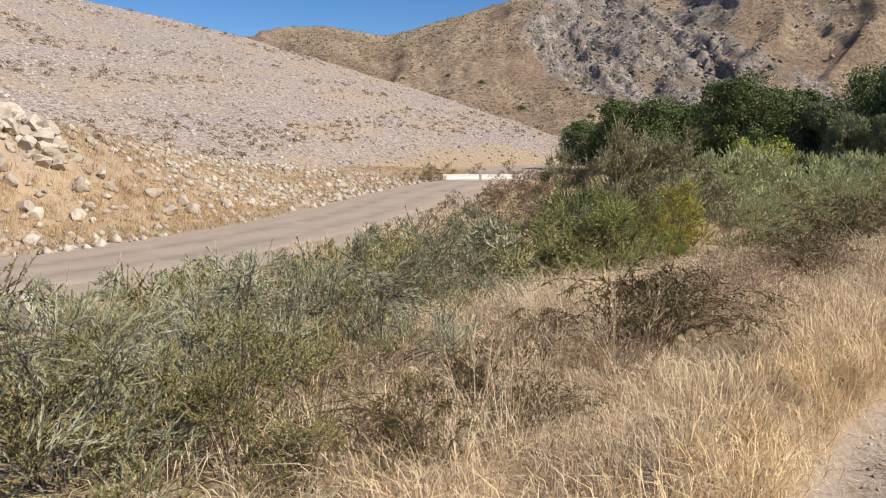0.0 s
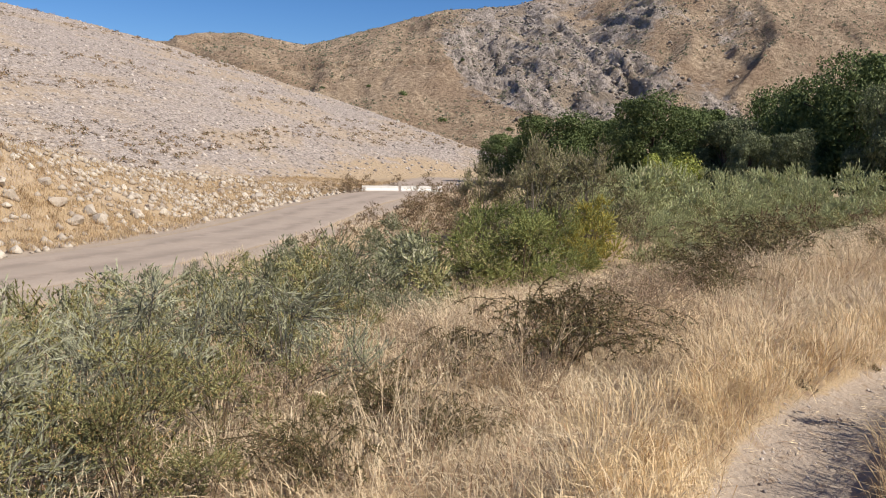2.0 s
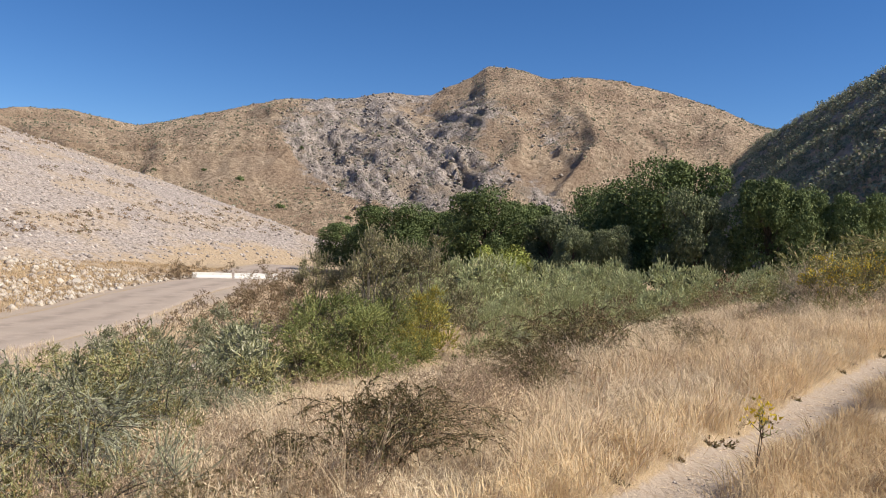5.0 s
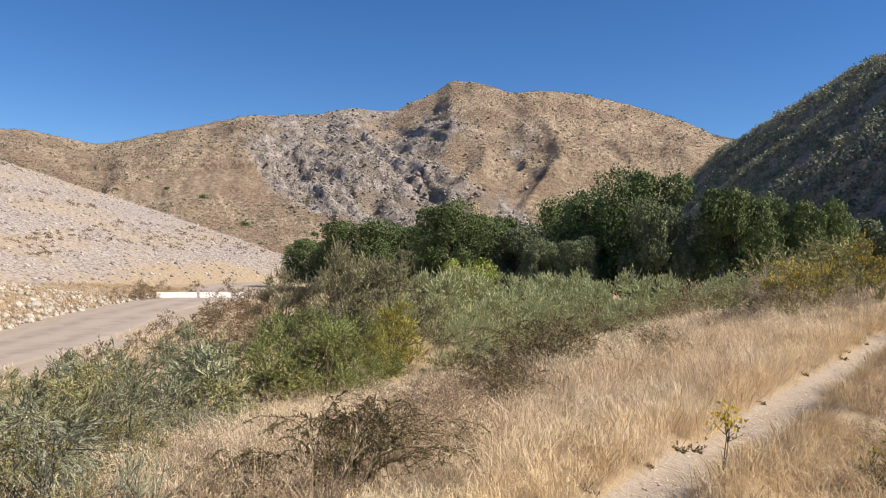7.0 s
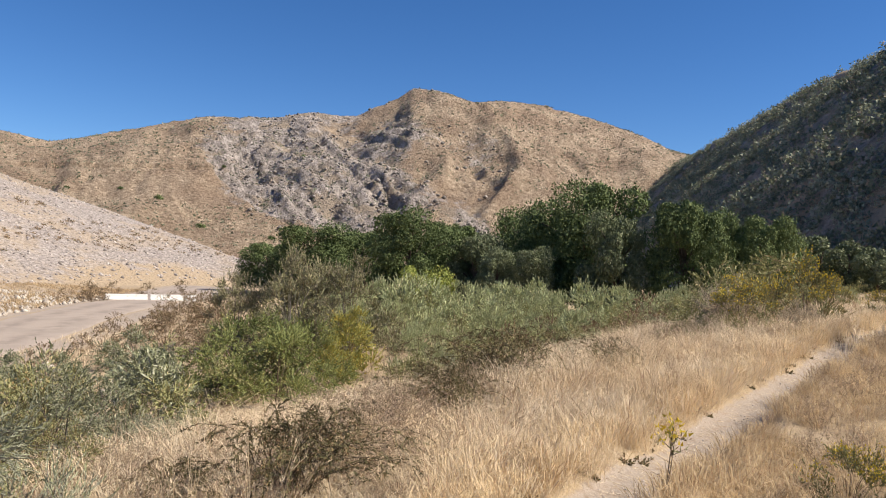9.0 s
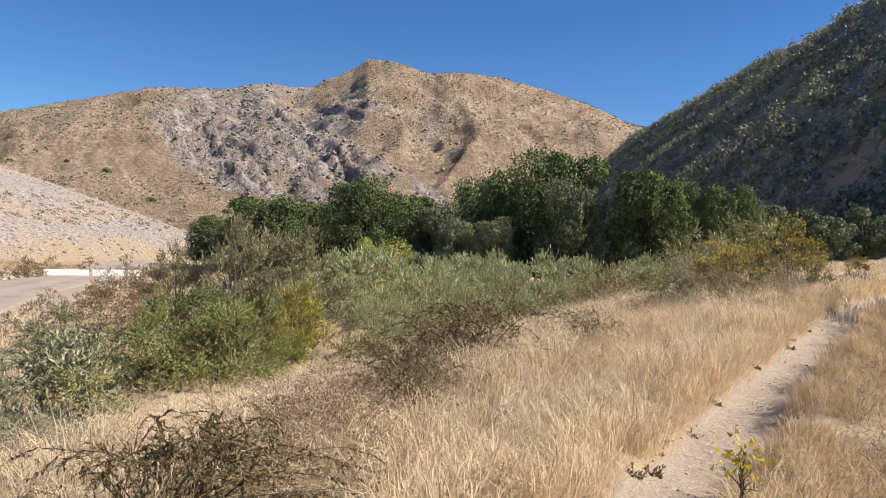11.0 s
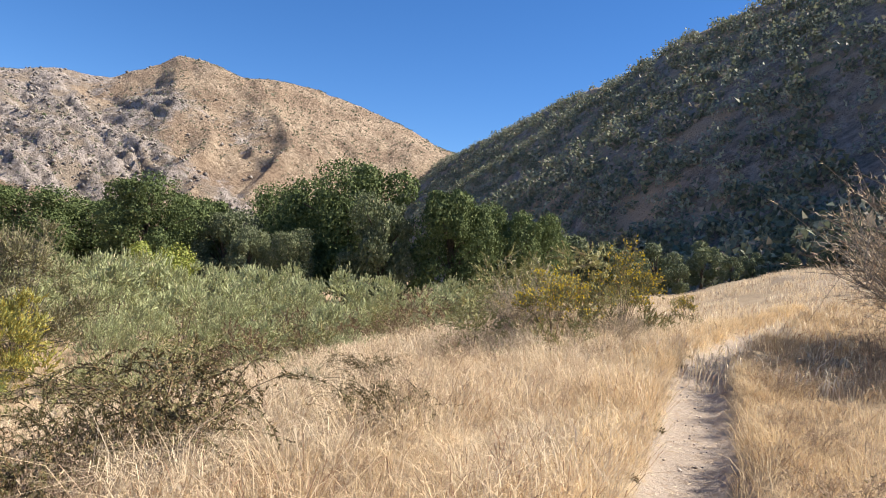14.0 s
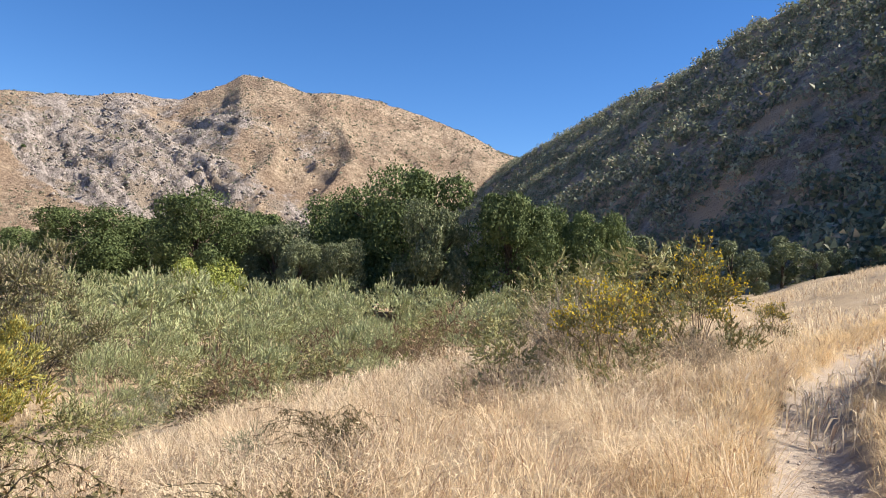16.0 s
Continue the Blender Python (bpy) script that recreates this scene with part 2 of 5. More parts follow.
def hill_mat(name, kind):
    n = Nodes(name, 0.95)
    if kind == "gravel":
        c = n.mix(n.ramp(n.noise(2.6, 7, 0.8), 0.33, 0.67), (0.155, 0.127, 0.113), (0.50, 0.435, 0.395))
        c = n.mix(n.ramp(n.noise(0.12, 5), 0.45, 0.65), c, n.mix(0.5, c, (0.40, 0.30, 0.19)))
        straw = n.math("ADD", n.attr("straw"), n.math("MULTIPLY", n.math("SUBTRACT", n.noise(0.5, 5), 0.5), 0.9))
        c = n.mix(n.ramp(straw, 0.4, 0.65), c, n.mix(n.noise(5, 5), (0.29, 0.215, 0.145), (0.46, 0.36, 0.25)))
        n.bump(n.math("ADD", n.cells(2.2), n.noise(5, 6)), 0.8, 0.22)
    elif kind == "mountain":
        soil = n.mix(n.ramp(n.noise(0.35, 9, 0.82), 0.36, 0.64), (0.23, 0.16, 0.105), (0.61, 0.47, 0.335))
        soil = n.mix(n.ramp(n.noise(0.03, 6), 0.42, 0.62), soil, n.mix(n.ramp(n.noise(0.5, 8, 0.8), 0.36, 0.64), (0.17, 0.115, 0.08), (0.46, 0.335, 0.23)))
        streak = n.t.nodes.new("ShaderNodeMapping")
        streak.inputs["Scale"].default_value = (1.0, 0.35, 0.3)
        streak.inputs["Rotation"].default_value = (0, 0.35, 0)
        n.t.links.new(n.pos, streak.inputs["Vector"])
        rock = n.mix(n.ramp(n.noise(0.3, 9, 0.8, streak.outputs[0]), 0.36, 0.64), (0.18, 0.15, 0.13), (0.58, 0.495, 0.44))
        rock = n.mix(n.ramp(n.noise(0.05, 5), 0.5, 0.6), rock, n.mix(n.noise(0.6, 6), (0.25, 0.19, 0.14), (0.44, 0.36, 0.28)))
        rock = n.mix(n.ramp(n.noise(0.17, 6, 0.7, streak.outputs[0]), 0.56, 0.66), rock, (0.13, 0.11, 0.095))
        r = n.math("ADD", n.attr("rocky"), n.math("MULTIPLY", n.math("SUBTRACT", n.noise(0.09, 7, 0.75), 0.5), 1.3))
        c = n.mix(n.ramp(r, 0.40, 0.6), soil, rock)
        n.bump(n.noise(0.3, 9, 0.8), 1.0, 4.0)
    else:
        c = n.mix(n.ramp(n.noise(0.5, 8, 0.8), 0.35, 0.65), (0.16, 0.13, 0.105), (0.42, 0.35, 0.285))
        c = n.mix(n.ramp(n.noise(0.06, 5), 0.45, 0.65), c, (0.44, 0.32, 0.21))
        n.bump(n.noise(0.7, 7, 0.7), 1.0, 1.0)
    return n.colour(c)


M_GROUND, M_ROAD = ground_mat(), road_mat()
M_HILL_GRAVEL, M_MOUNTAIN, M_HILL_DARK = hill_mat("gravel_slope", "gravel"), hill_mat("rocky_mountainside", "mountain"), hill_mat("scrubby_hillside", "scrub")


def concrete_mat():
    n = Nodes("whitewashed_concrete", 0.8)
    c = n.mix(n.noise(1.5, 6), (0.62, 0.60, 0.57), (0.8, 0.78, 0.75))
    c = n.mix(n.ramp(n.noise(5, 6), 0.6, 0.75), c, (0.42, 0.38, 0.34))
    n.bump(n.noise(15, 5), 0.3, 0.02)
    return n.colour(c)


M_CONCRETE = concrete_mat()

# ---- the lie of the land ----
TRAIL = np.array([(-2.6, -4.2), (-0.6, -1.0), (0.15, 0.3), (1.2, 2.1), (2.4, 3.75), (3.4, 4.58), (4.45, 5.35), (5.9, 6.35), (7.4, 7.3), (8.85, 8.1), (10.85, 9.3), (13.1, 10.65), (15.0, 11.5), (19.0, 12.6), (24, 13.8)])
ROAD = np.array([(-34, -2), (-24, 8), (-17.0, 14.8), (-11.6, 20.4), (-8.2, 25.3), (-5.6, 31.0), (-3.6, 38.0), (-1.6, 48), (0.6, 56), (2.8, 63), (6, 74), (10, 88)])


def spline(points, step):
    """Points evenly spread along a smooth line through the given ones."""
    p = np.vstack([2 * points[0] - points[1], points, 2 * points[-1] - points[-2]])
    out = []
    for k in range(1, len(p) - 2):
        n = max(2, int(np.linalg.norm(p[k + 1] - p[k]) / step))
        t = np.arange(n)[:, None] / n
        a, b, c, d = p[k - 1], p[k], p[k + 1], p[k + 2]
        out.append(0.5 * (2 * b + (c - a) * t + (2 * a - 5 * b + 4 * c - d) * t ** 2 + (3 * b - a - 3 * c + d) * t ** 3))
    return np.vstack(out + [points[-1:]])


TRAIL_LINE, ROAD_LINE = spline(TRAIL, 0.25), spline(ROAD, 1.0)


def off_line(x, y, line):
    """Signed distance from a line, left of it positive, and the place along it."""
    x, y = np.asarray(x, float), np.asarray(y, float)
    best, side, where = np.full(x.shape, 1e9), np.zeros(x.shape), np.zeros(x.shape)
    for k in range(len(line) - 1):
        a, d = line[k], line[k + 1] - line[k]
        u = np.clip(((x - a[0]) * d[0] + (y - a[1]) * d[1]) / (d @ d), 0, 1)
        ex, ey = x - a[0] - u * d[0], y - a[1] - u * d[1]
        dist = ex * ex + ey * ey
        near = dist < best
        best = np.where(near, dist, best)
        side = np.where(near, np.sign(d[0] * ey - d[1] * ex), side)
        where = np.where(near, (k + u) / (len(line) - 1), where)
    return np.sqrt(best) * side, where


WASH = -2.3


def ground_parts(x, y):
    """Height of the ground, with how bare it is: trail cut, bench, wash, road bed and the mound behind the road."""
    x, y = np.asarray(x, float), np.asarray(y, float)
    s = (x - 5.35) * -0.557 + (y - 6.05) * 0.83
    q = (x - 5.35) * 0.83 + (y - 6.05) * 0.557
    bench = 0.045 * np.clip(q, 0, 14) + 0.04 * np.clip(-s - 1.2, 0, 40)
    bench = bench + 0.075 * np.clip(q - 9, 0, 26) * smooth(-1, 7, -s)
    z = bench + (WASH - bench) * smooth(0.6, 12.5 + 4 * smooth(5, 30, q), s)
    far = np.hypot(x, y)
    z = z + 0.10 * fbm(x * 0.35, y * 0.35, 3, 3) + 0.03 * fbm(x * 2.1, y * 2.1, 3, 9) * smooth(60, 20, far)
    td, _ = off_line(x, y, TRAIL_LINE) if x.size < 400000 else (None, None)
    wob = 0.07 * fbm(x * 1.3, y * 1.3, 3, 21)
    on = 1 - smooth(0.20, 0.42, np.abs(td) + wob)
    berm = np.exp(-((td + 0.58) / 0.2) ** 2) * 0.15 * (0.2 + 1.2 * vnoise(x * 1.1, y * 1.1, 23)) + 0.08 * smooth(-0.3, -0.5, td) * smooth(-6, -2, td) + np.exp(-((td - 0.7) / 0.3) ** 2) * 0.07
    z = z + berm - 0.06 * on
    rd, w = off_line(x, y, ROAD_LINE)
    bed = 1 - smooth(3.0, 5.2, np.abs(rd))
    z = z * (1 - bed) + (-2.24) * bed
    tall = np.interp(y, [-10, 10, 24, 31, 36, 49, 59, 75], [3.5, 4.4, 4.9, 4.7, 3.7, 2.1, 1.0, 0.2])
    left = smooth(3.0, 13.0, rd) * (rd > 0)
    z = z + left * (tall + 0.5 * fbm(x * 0.2, y * 0.2, 3, 14) + 0.18 * fbm(x * 0.9, y * 0.9, 3, 15))
    bare = np.maximum(on, 0.9 * np.exp(-((np.abs(rd) - 3.2) / 0.9) ** 2))
    bare = np.maximum(bare, smooth(3.5, 6, rd) * (rd > 0) * (0.12 + 0.5 * vnoise(x * 0.5, y * 0.5, 33)))
    sandy = smooth(18, 26, q) * smooth(-1, -6, s)
    return z, np.maximum(bare, 0.5 * sandy)


def ground(x, y):
    return float(ground_parts(np.array([x]), np.array([y]))[0][0])


def polar(azimuths, radii):
    a, r = np.meshgrid(np.radians(azimuths), radii)
    return r * np.sin(a), r * np.cos(a), np.degrees(a), r


# ground: one sheet, fine where the walk goes, coarse at the horizon
az = np.concatenate([np.arange(-180, -60, 3.0), np.arange(-60, -34, 0.9), np.arange(-34, 82, 0.5), np.arange(82, 110, 0.9), np.arange(110, 179.5, 3.0), [180.0]])
rad = np.concatenate([[0.02], np.geomspace(0.5, 90, 190), np.geomspace(95, 4000, 30)])
gx, gy, _, _ = polar(az, rad)
gx, gy = gx + 0.3, gy - 0.9
gz, gb = ground_parts(gx, gy)
ground_sheet = build("ground", np.stack([gx, gy, gz], -1).reshape(-1, 3), grid_faces(*gx.shape)[:, ::-1], M_GROUND, shade=True)
mask(ground_sheet, "bare", gb)
tagged(ground_sheet, "dry sandy ground with straw litter and a narrow footpath", "ground", kind="structure")

# road
cols = np.linspace(-2.7, 2.7, 25)
tan = np.gradient(ROAD_LINE, axis=0)
tan /= np.linalg.norm(tan, axis=1)[:, None]
wide = 1 + 0.18 * smooth(0.75, 0.9, np.linspace(0, 1, len(ROAD_LINE)))[:, None]
edge = 1 + 0.05 * fbm(np.arange(len(ROAD_LINE)) * 0.4, np.zeros(len(ROAD_LINE)), 3, 5)[:, None]
rx = ROAD_LINE[:, :1] - tan[:, 1:] * cols * wide * edge
ry = ROAD_LINE[:, 1:] + tan[:, :1] * cols * wide * edge
crown = -2.2 + 0.03 * fbm(rx * 0.6, ry * 0.6, 3, 8) - 0.12 * smooth(2.2, 2.7, np.abs(cols))
road = build("road", np.stack([rx, ry, crown], -1).reshape(-1, 3), grid_faces(*rx.shape)[:, ::-1], M_ROAD, shade=True)
mask(road, "rut", np.broadcast_to(np.exp(-((np.abs(cols) - 1.0) / 0.45) ** 2), rx.shape))
tagged(road, "worn pale dirt road with dark wheel ruts along the wash", "road", kind="structure")

# gravel hill beyond the road
haz = np.concatenate([np.arange(-75, -42, 2.0), np.arange(-42, 13, 0.45)])
hrad = np.concatenate([np.linspace(44, 160, 150), np.linspace(163, 300, 30)])
hx, hy, ha, hr = polar(haz, hrad)
crest_r = np.interp(ha, [-75, -30, -10, 0, 9, 13], [150, 150, 145, 128, 108, 100])
foot_r = np.interp(ha, [-75, -30, -10, 0, 9, 13], [48, 50, 64, 80, 97, 99])
up = np.interp(ha, [-75, -45, -28.5, -18.7, -13.7, -7.4, 0.6, 4.7, 8.8, 13], [12, 11.5, 9.2, 7.4, 6.46, 4.67, 2.15, 0.74, -0.6, -2.2])
top = 1.55 + crest_r * np.tan(np.radians(up))
u = np.clip((hr - foot_r) / (crest_r - foot_r), 0, 2)
prof = np.where(u < 1, 0.75 * u + 0.25 * np.sin(np.minimum(u, 1) * math.pi / 2), 1 - 0.4 * (u - 1))
hz = -2.7 + (top + 2.7) * prof + (0.35 * fbm(hx * 0.06, hy * 0.06, 4, 40) + 0.12 * fbm(hx * 0.5, hy * 0.5, 3, 41)) * smooth(0.03, 0.25, u)
hz = np.where(u <= 0.0, -3.2, hz)
gravel_hill = build("hill_gravel", np.stack([hx, hy, hz], -1).reshape(-1, 3), grid_faces(*hx.shape)[:, ::-1], M_HILL_GRAVEL, shade=True)
mask(gravel_hill, "straw", 0.6 - 1.8 * u + 0.5 * smooth(-7, 5, ha))
tagged(gravel_hill, "pale gravel hillside dotted with dry scrub, straw at its foot", "hill", kind="structure")


def hill_height(x, y):
    """Height of the gravel hill under a place."""
    a, r = np.degrees(np.arctan2(x, y)), np.hypot(x, y)
    i = int(np.clip(np.searchsorted(haz, a) - 1, 0, len(haz) - 2))
    j = int(np.clip(np.searchsorted(hrad, r) - 1, 0, len(hrad) - 2))
    p, w = (a - haz[i]) / (haz[i + 1] - haz[i]), (r - hrad[j]) / (hrad[j + 1] - hrad[j])
    return (hz[j, i] * (1 - p) + hz[j, i + 1] * p) * (1 - w) + (hz[j + 1, i] * (1 - p) + hz[j + 1, i + 1] * p) * w


# rocky mountain across the valley
maz = np.concatenate([np.arange(-60, -24, 2.0), np.arange(-24, 54, 0.22), np.arange(54, 75, 2.0)])
mrad = np.concatenate([np.linspace(380, 716, 150), np.linspace(722, 1050, 20)])
mx, my, ma, mr = polar(maz, mrad)
mup = np.interp(ma, [-60, -30, -16, -13.2, -11.3, -8.4, -6.6, -4.1, -2.0, 0.3, 2.5, 5.7, 8.5, 10.9, 13.1, 16.0, 17.4, 19.2, 20.2, 22.7, 24.3, 26.7, 29.9, 31.8, 34.4, 37.0, 39.3, 45, 60, 75], [4, 5, 6.0, 6.5, 7.0, 7.3, 7.1, 6.6, 7.1, 7.8, 8.5, 9.3, 9.4, 9.8, 10.1, 10.1, 10.8, 11.6, 12.3, 12.15, 11.55, 11.7, 11.35, 10.9, 10.2, 9.25, 8.2, 6.5, 4, 3])
mup = mup + 0.07 * fbm(ma * 1.6, ma * 0, 3, 59) * smooth(-4, 2, ma)
mtop_r = 700 + 8 * fbm(ma * 0.25, ma * 0, 3, 60)
mtop = 1.55 + mtop_r * np.tan(np.radians(mup))
mfoot = 410 + 18 * fbm(ma * 0.15, ma * 0, 3, 61)
mu = np.clip((mr - mfoot) / (mtop_r - mfoot), 0, 2.5)
mprof = np.where(mu < 1, 0.55 * mu + 0.45 * np.sin(np.minimum(mu, 1) * math.pi / 2) ** 1.3, 1 - 0.25 * (mu - 1))
patch = fbm(mx * 0.012, my * 0.012 + ma * 0.1, 4, 66)
rocky = np.exp(-((ma - 13.5) / 8.0) ** 4) * smooth(0.25, 0.6, mu + 0.2 * patch) + 0.9 * np.exp(-((ma - 17) / 6) ** 2) * smooth(0.05, 0.2, mu) * (1 - smooth(0.5, 0.8, mu)) + 0.7 * np.exp(-((ma - 25.5) / 2.2) ** 2) * (1 - smooth(0.55, 0.8, mu)) + 0.45 * np.exp(-((ma - 33) / 4) ** 2) * smooth(0.78, 0.95, mu) + 0.6 * np.exp(-((ma - 21.5) / 1.6) ** 2) * smooth(0.94, 0.99, mu)
rocky = np.clip(rocky * (0.75 + 0.9 * patch), 0, 1)
gully = ridged(ma * 0.16 + 0.6 * fbm(mx * 0.01, my * 0.01, 3, 64), mr * 0.004, 4, 62)
crag = ridged(mx * 0.05 + 0.4 * fbm(mx * 0.03, my * 0.03, 3, 67), mr * 0.010 + mx * 0.015, 5, 63)
body = smooth(0.02, 0.3, mu)
mz = -3 + (mtop + 3) * mprof + body * (1 - 0.94 * smooth(0.8, 1.0, mu)) * (15.0 - 7.0 * rocky) * (gully - 0.3) + rocky * body * (10.0 * (crag - 0.3) + 3.5 * (hash2(np.floor(mx / 8 + my / 30), np.floor(mr / 10 + mx / 25), 68) - 0.5)) * (1 - 0.85 * smooth(0.85, 1, mu)) + body * 1.6 * fbm(mx * 0.04, my * 0.04, 4, 65)
bench_z = 54 + 0.3 * (ma - 2)
step = smooth(-14, -8, ma) * (1 - smooth(9, 13, ma))
mz = mz - step * 2.2 * np.exp(-((mz - bench_z) / 2.2) ** 2) * np.sign(mz - bench_z) * -0.6
mountain = build("mountain", np.stack([mx, my, mz], -1).reshape(-1, 3), grid_faces(*mx.shape)[:, ::-1], M_MOUNTAIN, shade=True)
mask(mountain, "rocky", rocky)
tagged(mountain, "tan mountain with grey crags and dry grass slopes", "mountain", kind="structure")

# shaded hill along the other side of the valley: a long ridge
RIDGE = radians(27.0)
qq, pp = np.meshgrid(np.linspace(-300, 900, 220), np.concatenate([np.linspace(30, 130, 80), np.linspace(133, 320, 14)]))
crest_z = 78 + 2.2 * fbm(qq * 0.03, qq * 0, 4, 70)
foot_p = 40 + 5 * fbm(qq * 0.02, qq * 0, 3, 71)
pu = np.clip((pp - foot_p) / (124 - foot_p), 0, 3)
pprof = np.where(pu < 1, pu, 1 - 0.25 * (pu - 1))
spur = ridged(qq * 0.010 + pp * 0.005, pp * 0.004, 3, 72)
pz = -2.5 + (crest_z + 2.5) * pprof + smooth(0.02, 0.2, pu) * (1 - smooth(0.75, 1, pu) * 0.85) * (9 * (spur - 0.4) + 1.2 * fbm(qq * 0.08, pp * 0.08, 4, 73))
px = pp * math.cos(RIDGE) + qq * math.sin(RIDGE)
py = -pp * math.sin(RIDGE) + qq * math.cos(RIDGE)
dark_hill = build("hill_shaded", np.stack([px, py, pz], -1).reshape(-1, 3), grid_faces(*px.shape), M_HILL_DARK, shade=True)
tagged(dark_hill, "steep hillside in shade, covered with grey-green scrub", "hill", kind="structure")


# ---- plants ----
def unit(v):
    return v / np.maximum(np.linalg.norm(v, axis=-1, keepdims=True), 1e-9)


def arcs(n, seg, height, spread, droop, base_r, r):
    """Stems that fan out from a root: an array (n, seg + 1, 3)."""
    a = r.uniform(0, 2 * math.pi, n)
    lean = np.sqrt(r.uniform(0, 1, n))
    tall = height * r.uniform(0.6, 1.0, n) * (1 - 0.35 * lean ** 2)
    t = np.linspace(0, 1, seg + 1)[None, :]
    out = base_r * r.uniform(0, 1, n)[:, None] + (spread * lean)[:, None] * t ** 1.25
    a2 = a[:, None] + r.normal(0, 0.25, (n, 1)) * t
    z = tall[:, None] * (t - droop * lean[:, None] * t ** 2.4)
    wob = np.cumsum(r.normal(0, 0.035 * height / seg, (n, seg + 1, 2)), 1)
    return np.stack([out * np.cos(a2) + wob[..., 0], out * np.sin(a2) + wob[..., 1], z], -1)


def sprouts(paths, per, seg, length, t0, up, r, wide=0.8, droop=0.0):
    """Side twigs along the given stems."""
    n, m, _ = paths.shape
    t = np.clip(t0 + (1 - t0) * np.round(r.uniform(0, 1, n * per) * 2.2) / 2.2 + r.normal(0, 0.03, n * per), 0, 0.999) * (m - 1)
    i = np.minimum(t.astype(int), m - 2)
    k = np.repeat(np.arange(n), per)
    a, b = paths[k, i], paths[k, i + 1]
    p = a + (b - a) * (t - i)[:, None]
    d = unit(unit(b - a) + r.normal(0, wide, (n * per, 3)) + np.array([0, 0, up]))
    ln = length * r.uniform(0.4, 1.0, n * per)
    s = np.linspace(0, 1, seg + 1)[None, :, None]
    bend = r.normal(0, 0.25, (n * per, 1, 3)) + np.array([0, 0, -droop])
    return p[:, None] + (d[:, None] * s + bend * s ** 2) * ln[:, None, None]


def tubes(paths, r0, r1, sides=3):
    n, m, _ = paths.shape
    d = unit(np.gradient(paths, axis=1))
    ref = np.where(np.abs(d[..., 2:]) > 0.8, np.array([1.0, 0, 0]), np.array([0, 0, 1.0]))
    u = unit(np.cross(d, ref))
    v = np.cross(d, u)
    r0 = np.broadcast_to(np.asarray(r0, float), (n,))
    rr = (r0[:, None] + (r1 - r0)[:, None] * np.linspace(0, 1, m))[..., None, None]
    ang = np.arange(sides) * 2 * math.pi / sides
    ring = u[:, :, None] * np.cos(ang)[:, None] + v[:, :, None] * np.sin(ang)[:, None]
    verts = (paths[:, :, None] + ring * rr).reshape(-1, 3)
    base = (np.arange(n)[:, None, None] * m + np.arange(m - 1)[None, :, None]) * sides
    j = np.arange(sides)[None, None, :]
    j2 = (j + 1) % sides
    faces = np.stack([base + j, base + j2, base + j2 + sides, base + j + sides], -1).reshape(-1, 4)
    return verts, faces


def leaves(p, d, length, width, r, face=None, loose=0.45):
    """Pointed leaves at places p along directions d: one triangle each."""
    n = len(p)
    d = unit(d)
    side = unit(np.cross(d, r.normal(0, 1, (n, 3)) if face is None else unit(face) + r.normal(0, loose, (n, 3))))
    nrm = np.cross(d, side)
    ln = (length * r.uniform(0.6, 1.25, n))[:, None]
    w = (width * r.uniform(0.7, 1.2, n))[:, None]
    curl = nrm * ln * r.normal(0, 0.1, (n, 1))
    verts = np.stack([p + side * w * 0.5, p + d * ln + curl, p - side * w * 0.5], 1).reshape(-1, 3)
    return verts, np.arange(n * 3).reshape(n, 3)


def leaves_along(paths, per, length, width, r, t0=0.15, splay=0.7, up=0.2, face=None):
    n, m, _ = paths.shape
    t = r.uniform(t0, 1, n * per) * (m - 1)
    i = np.minimum(t.astype(int), m - 2)
    k = np.repeat(np.arange(n), per)
    a, b = paths[k, i], paths[k, i + 1]
    p = a + (b - a) * (t - i)[:, None]
    d = unit(b - a) + r.normal(0, splay, (n * per, 3)) + np.array([0, 0, up])
    return leaves(p, d, length, width, r, p * np.array([1, 1, 0.45]) if face is None else np.repeat(face, per, 0))


def ribbons(paths, width, r):
    """Thin twigs: one flat strip each."""
    a, b = paths[:, 0], paths[:, -1]
    side = unit(np.cross(b - a, r.normal(0, 1, a.shape))) * width * 0.5
    v = np.stack([a - side, a + side, b + side * 0.4, b - side * 0.4], 1).reshape(-1, 3)
    return v, np.arange(len(v)).reshape(-1, 4)


def join(*meshes):
    vs, fs, k = [], [], 0
    for v, f in meshes:
        vs.append(v)
        fs.append(f + k)
        k += len(v)
    return np.vstack(vs), np.vstack(fs)


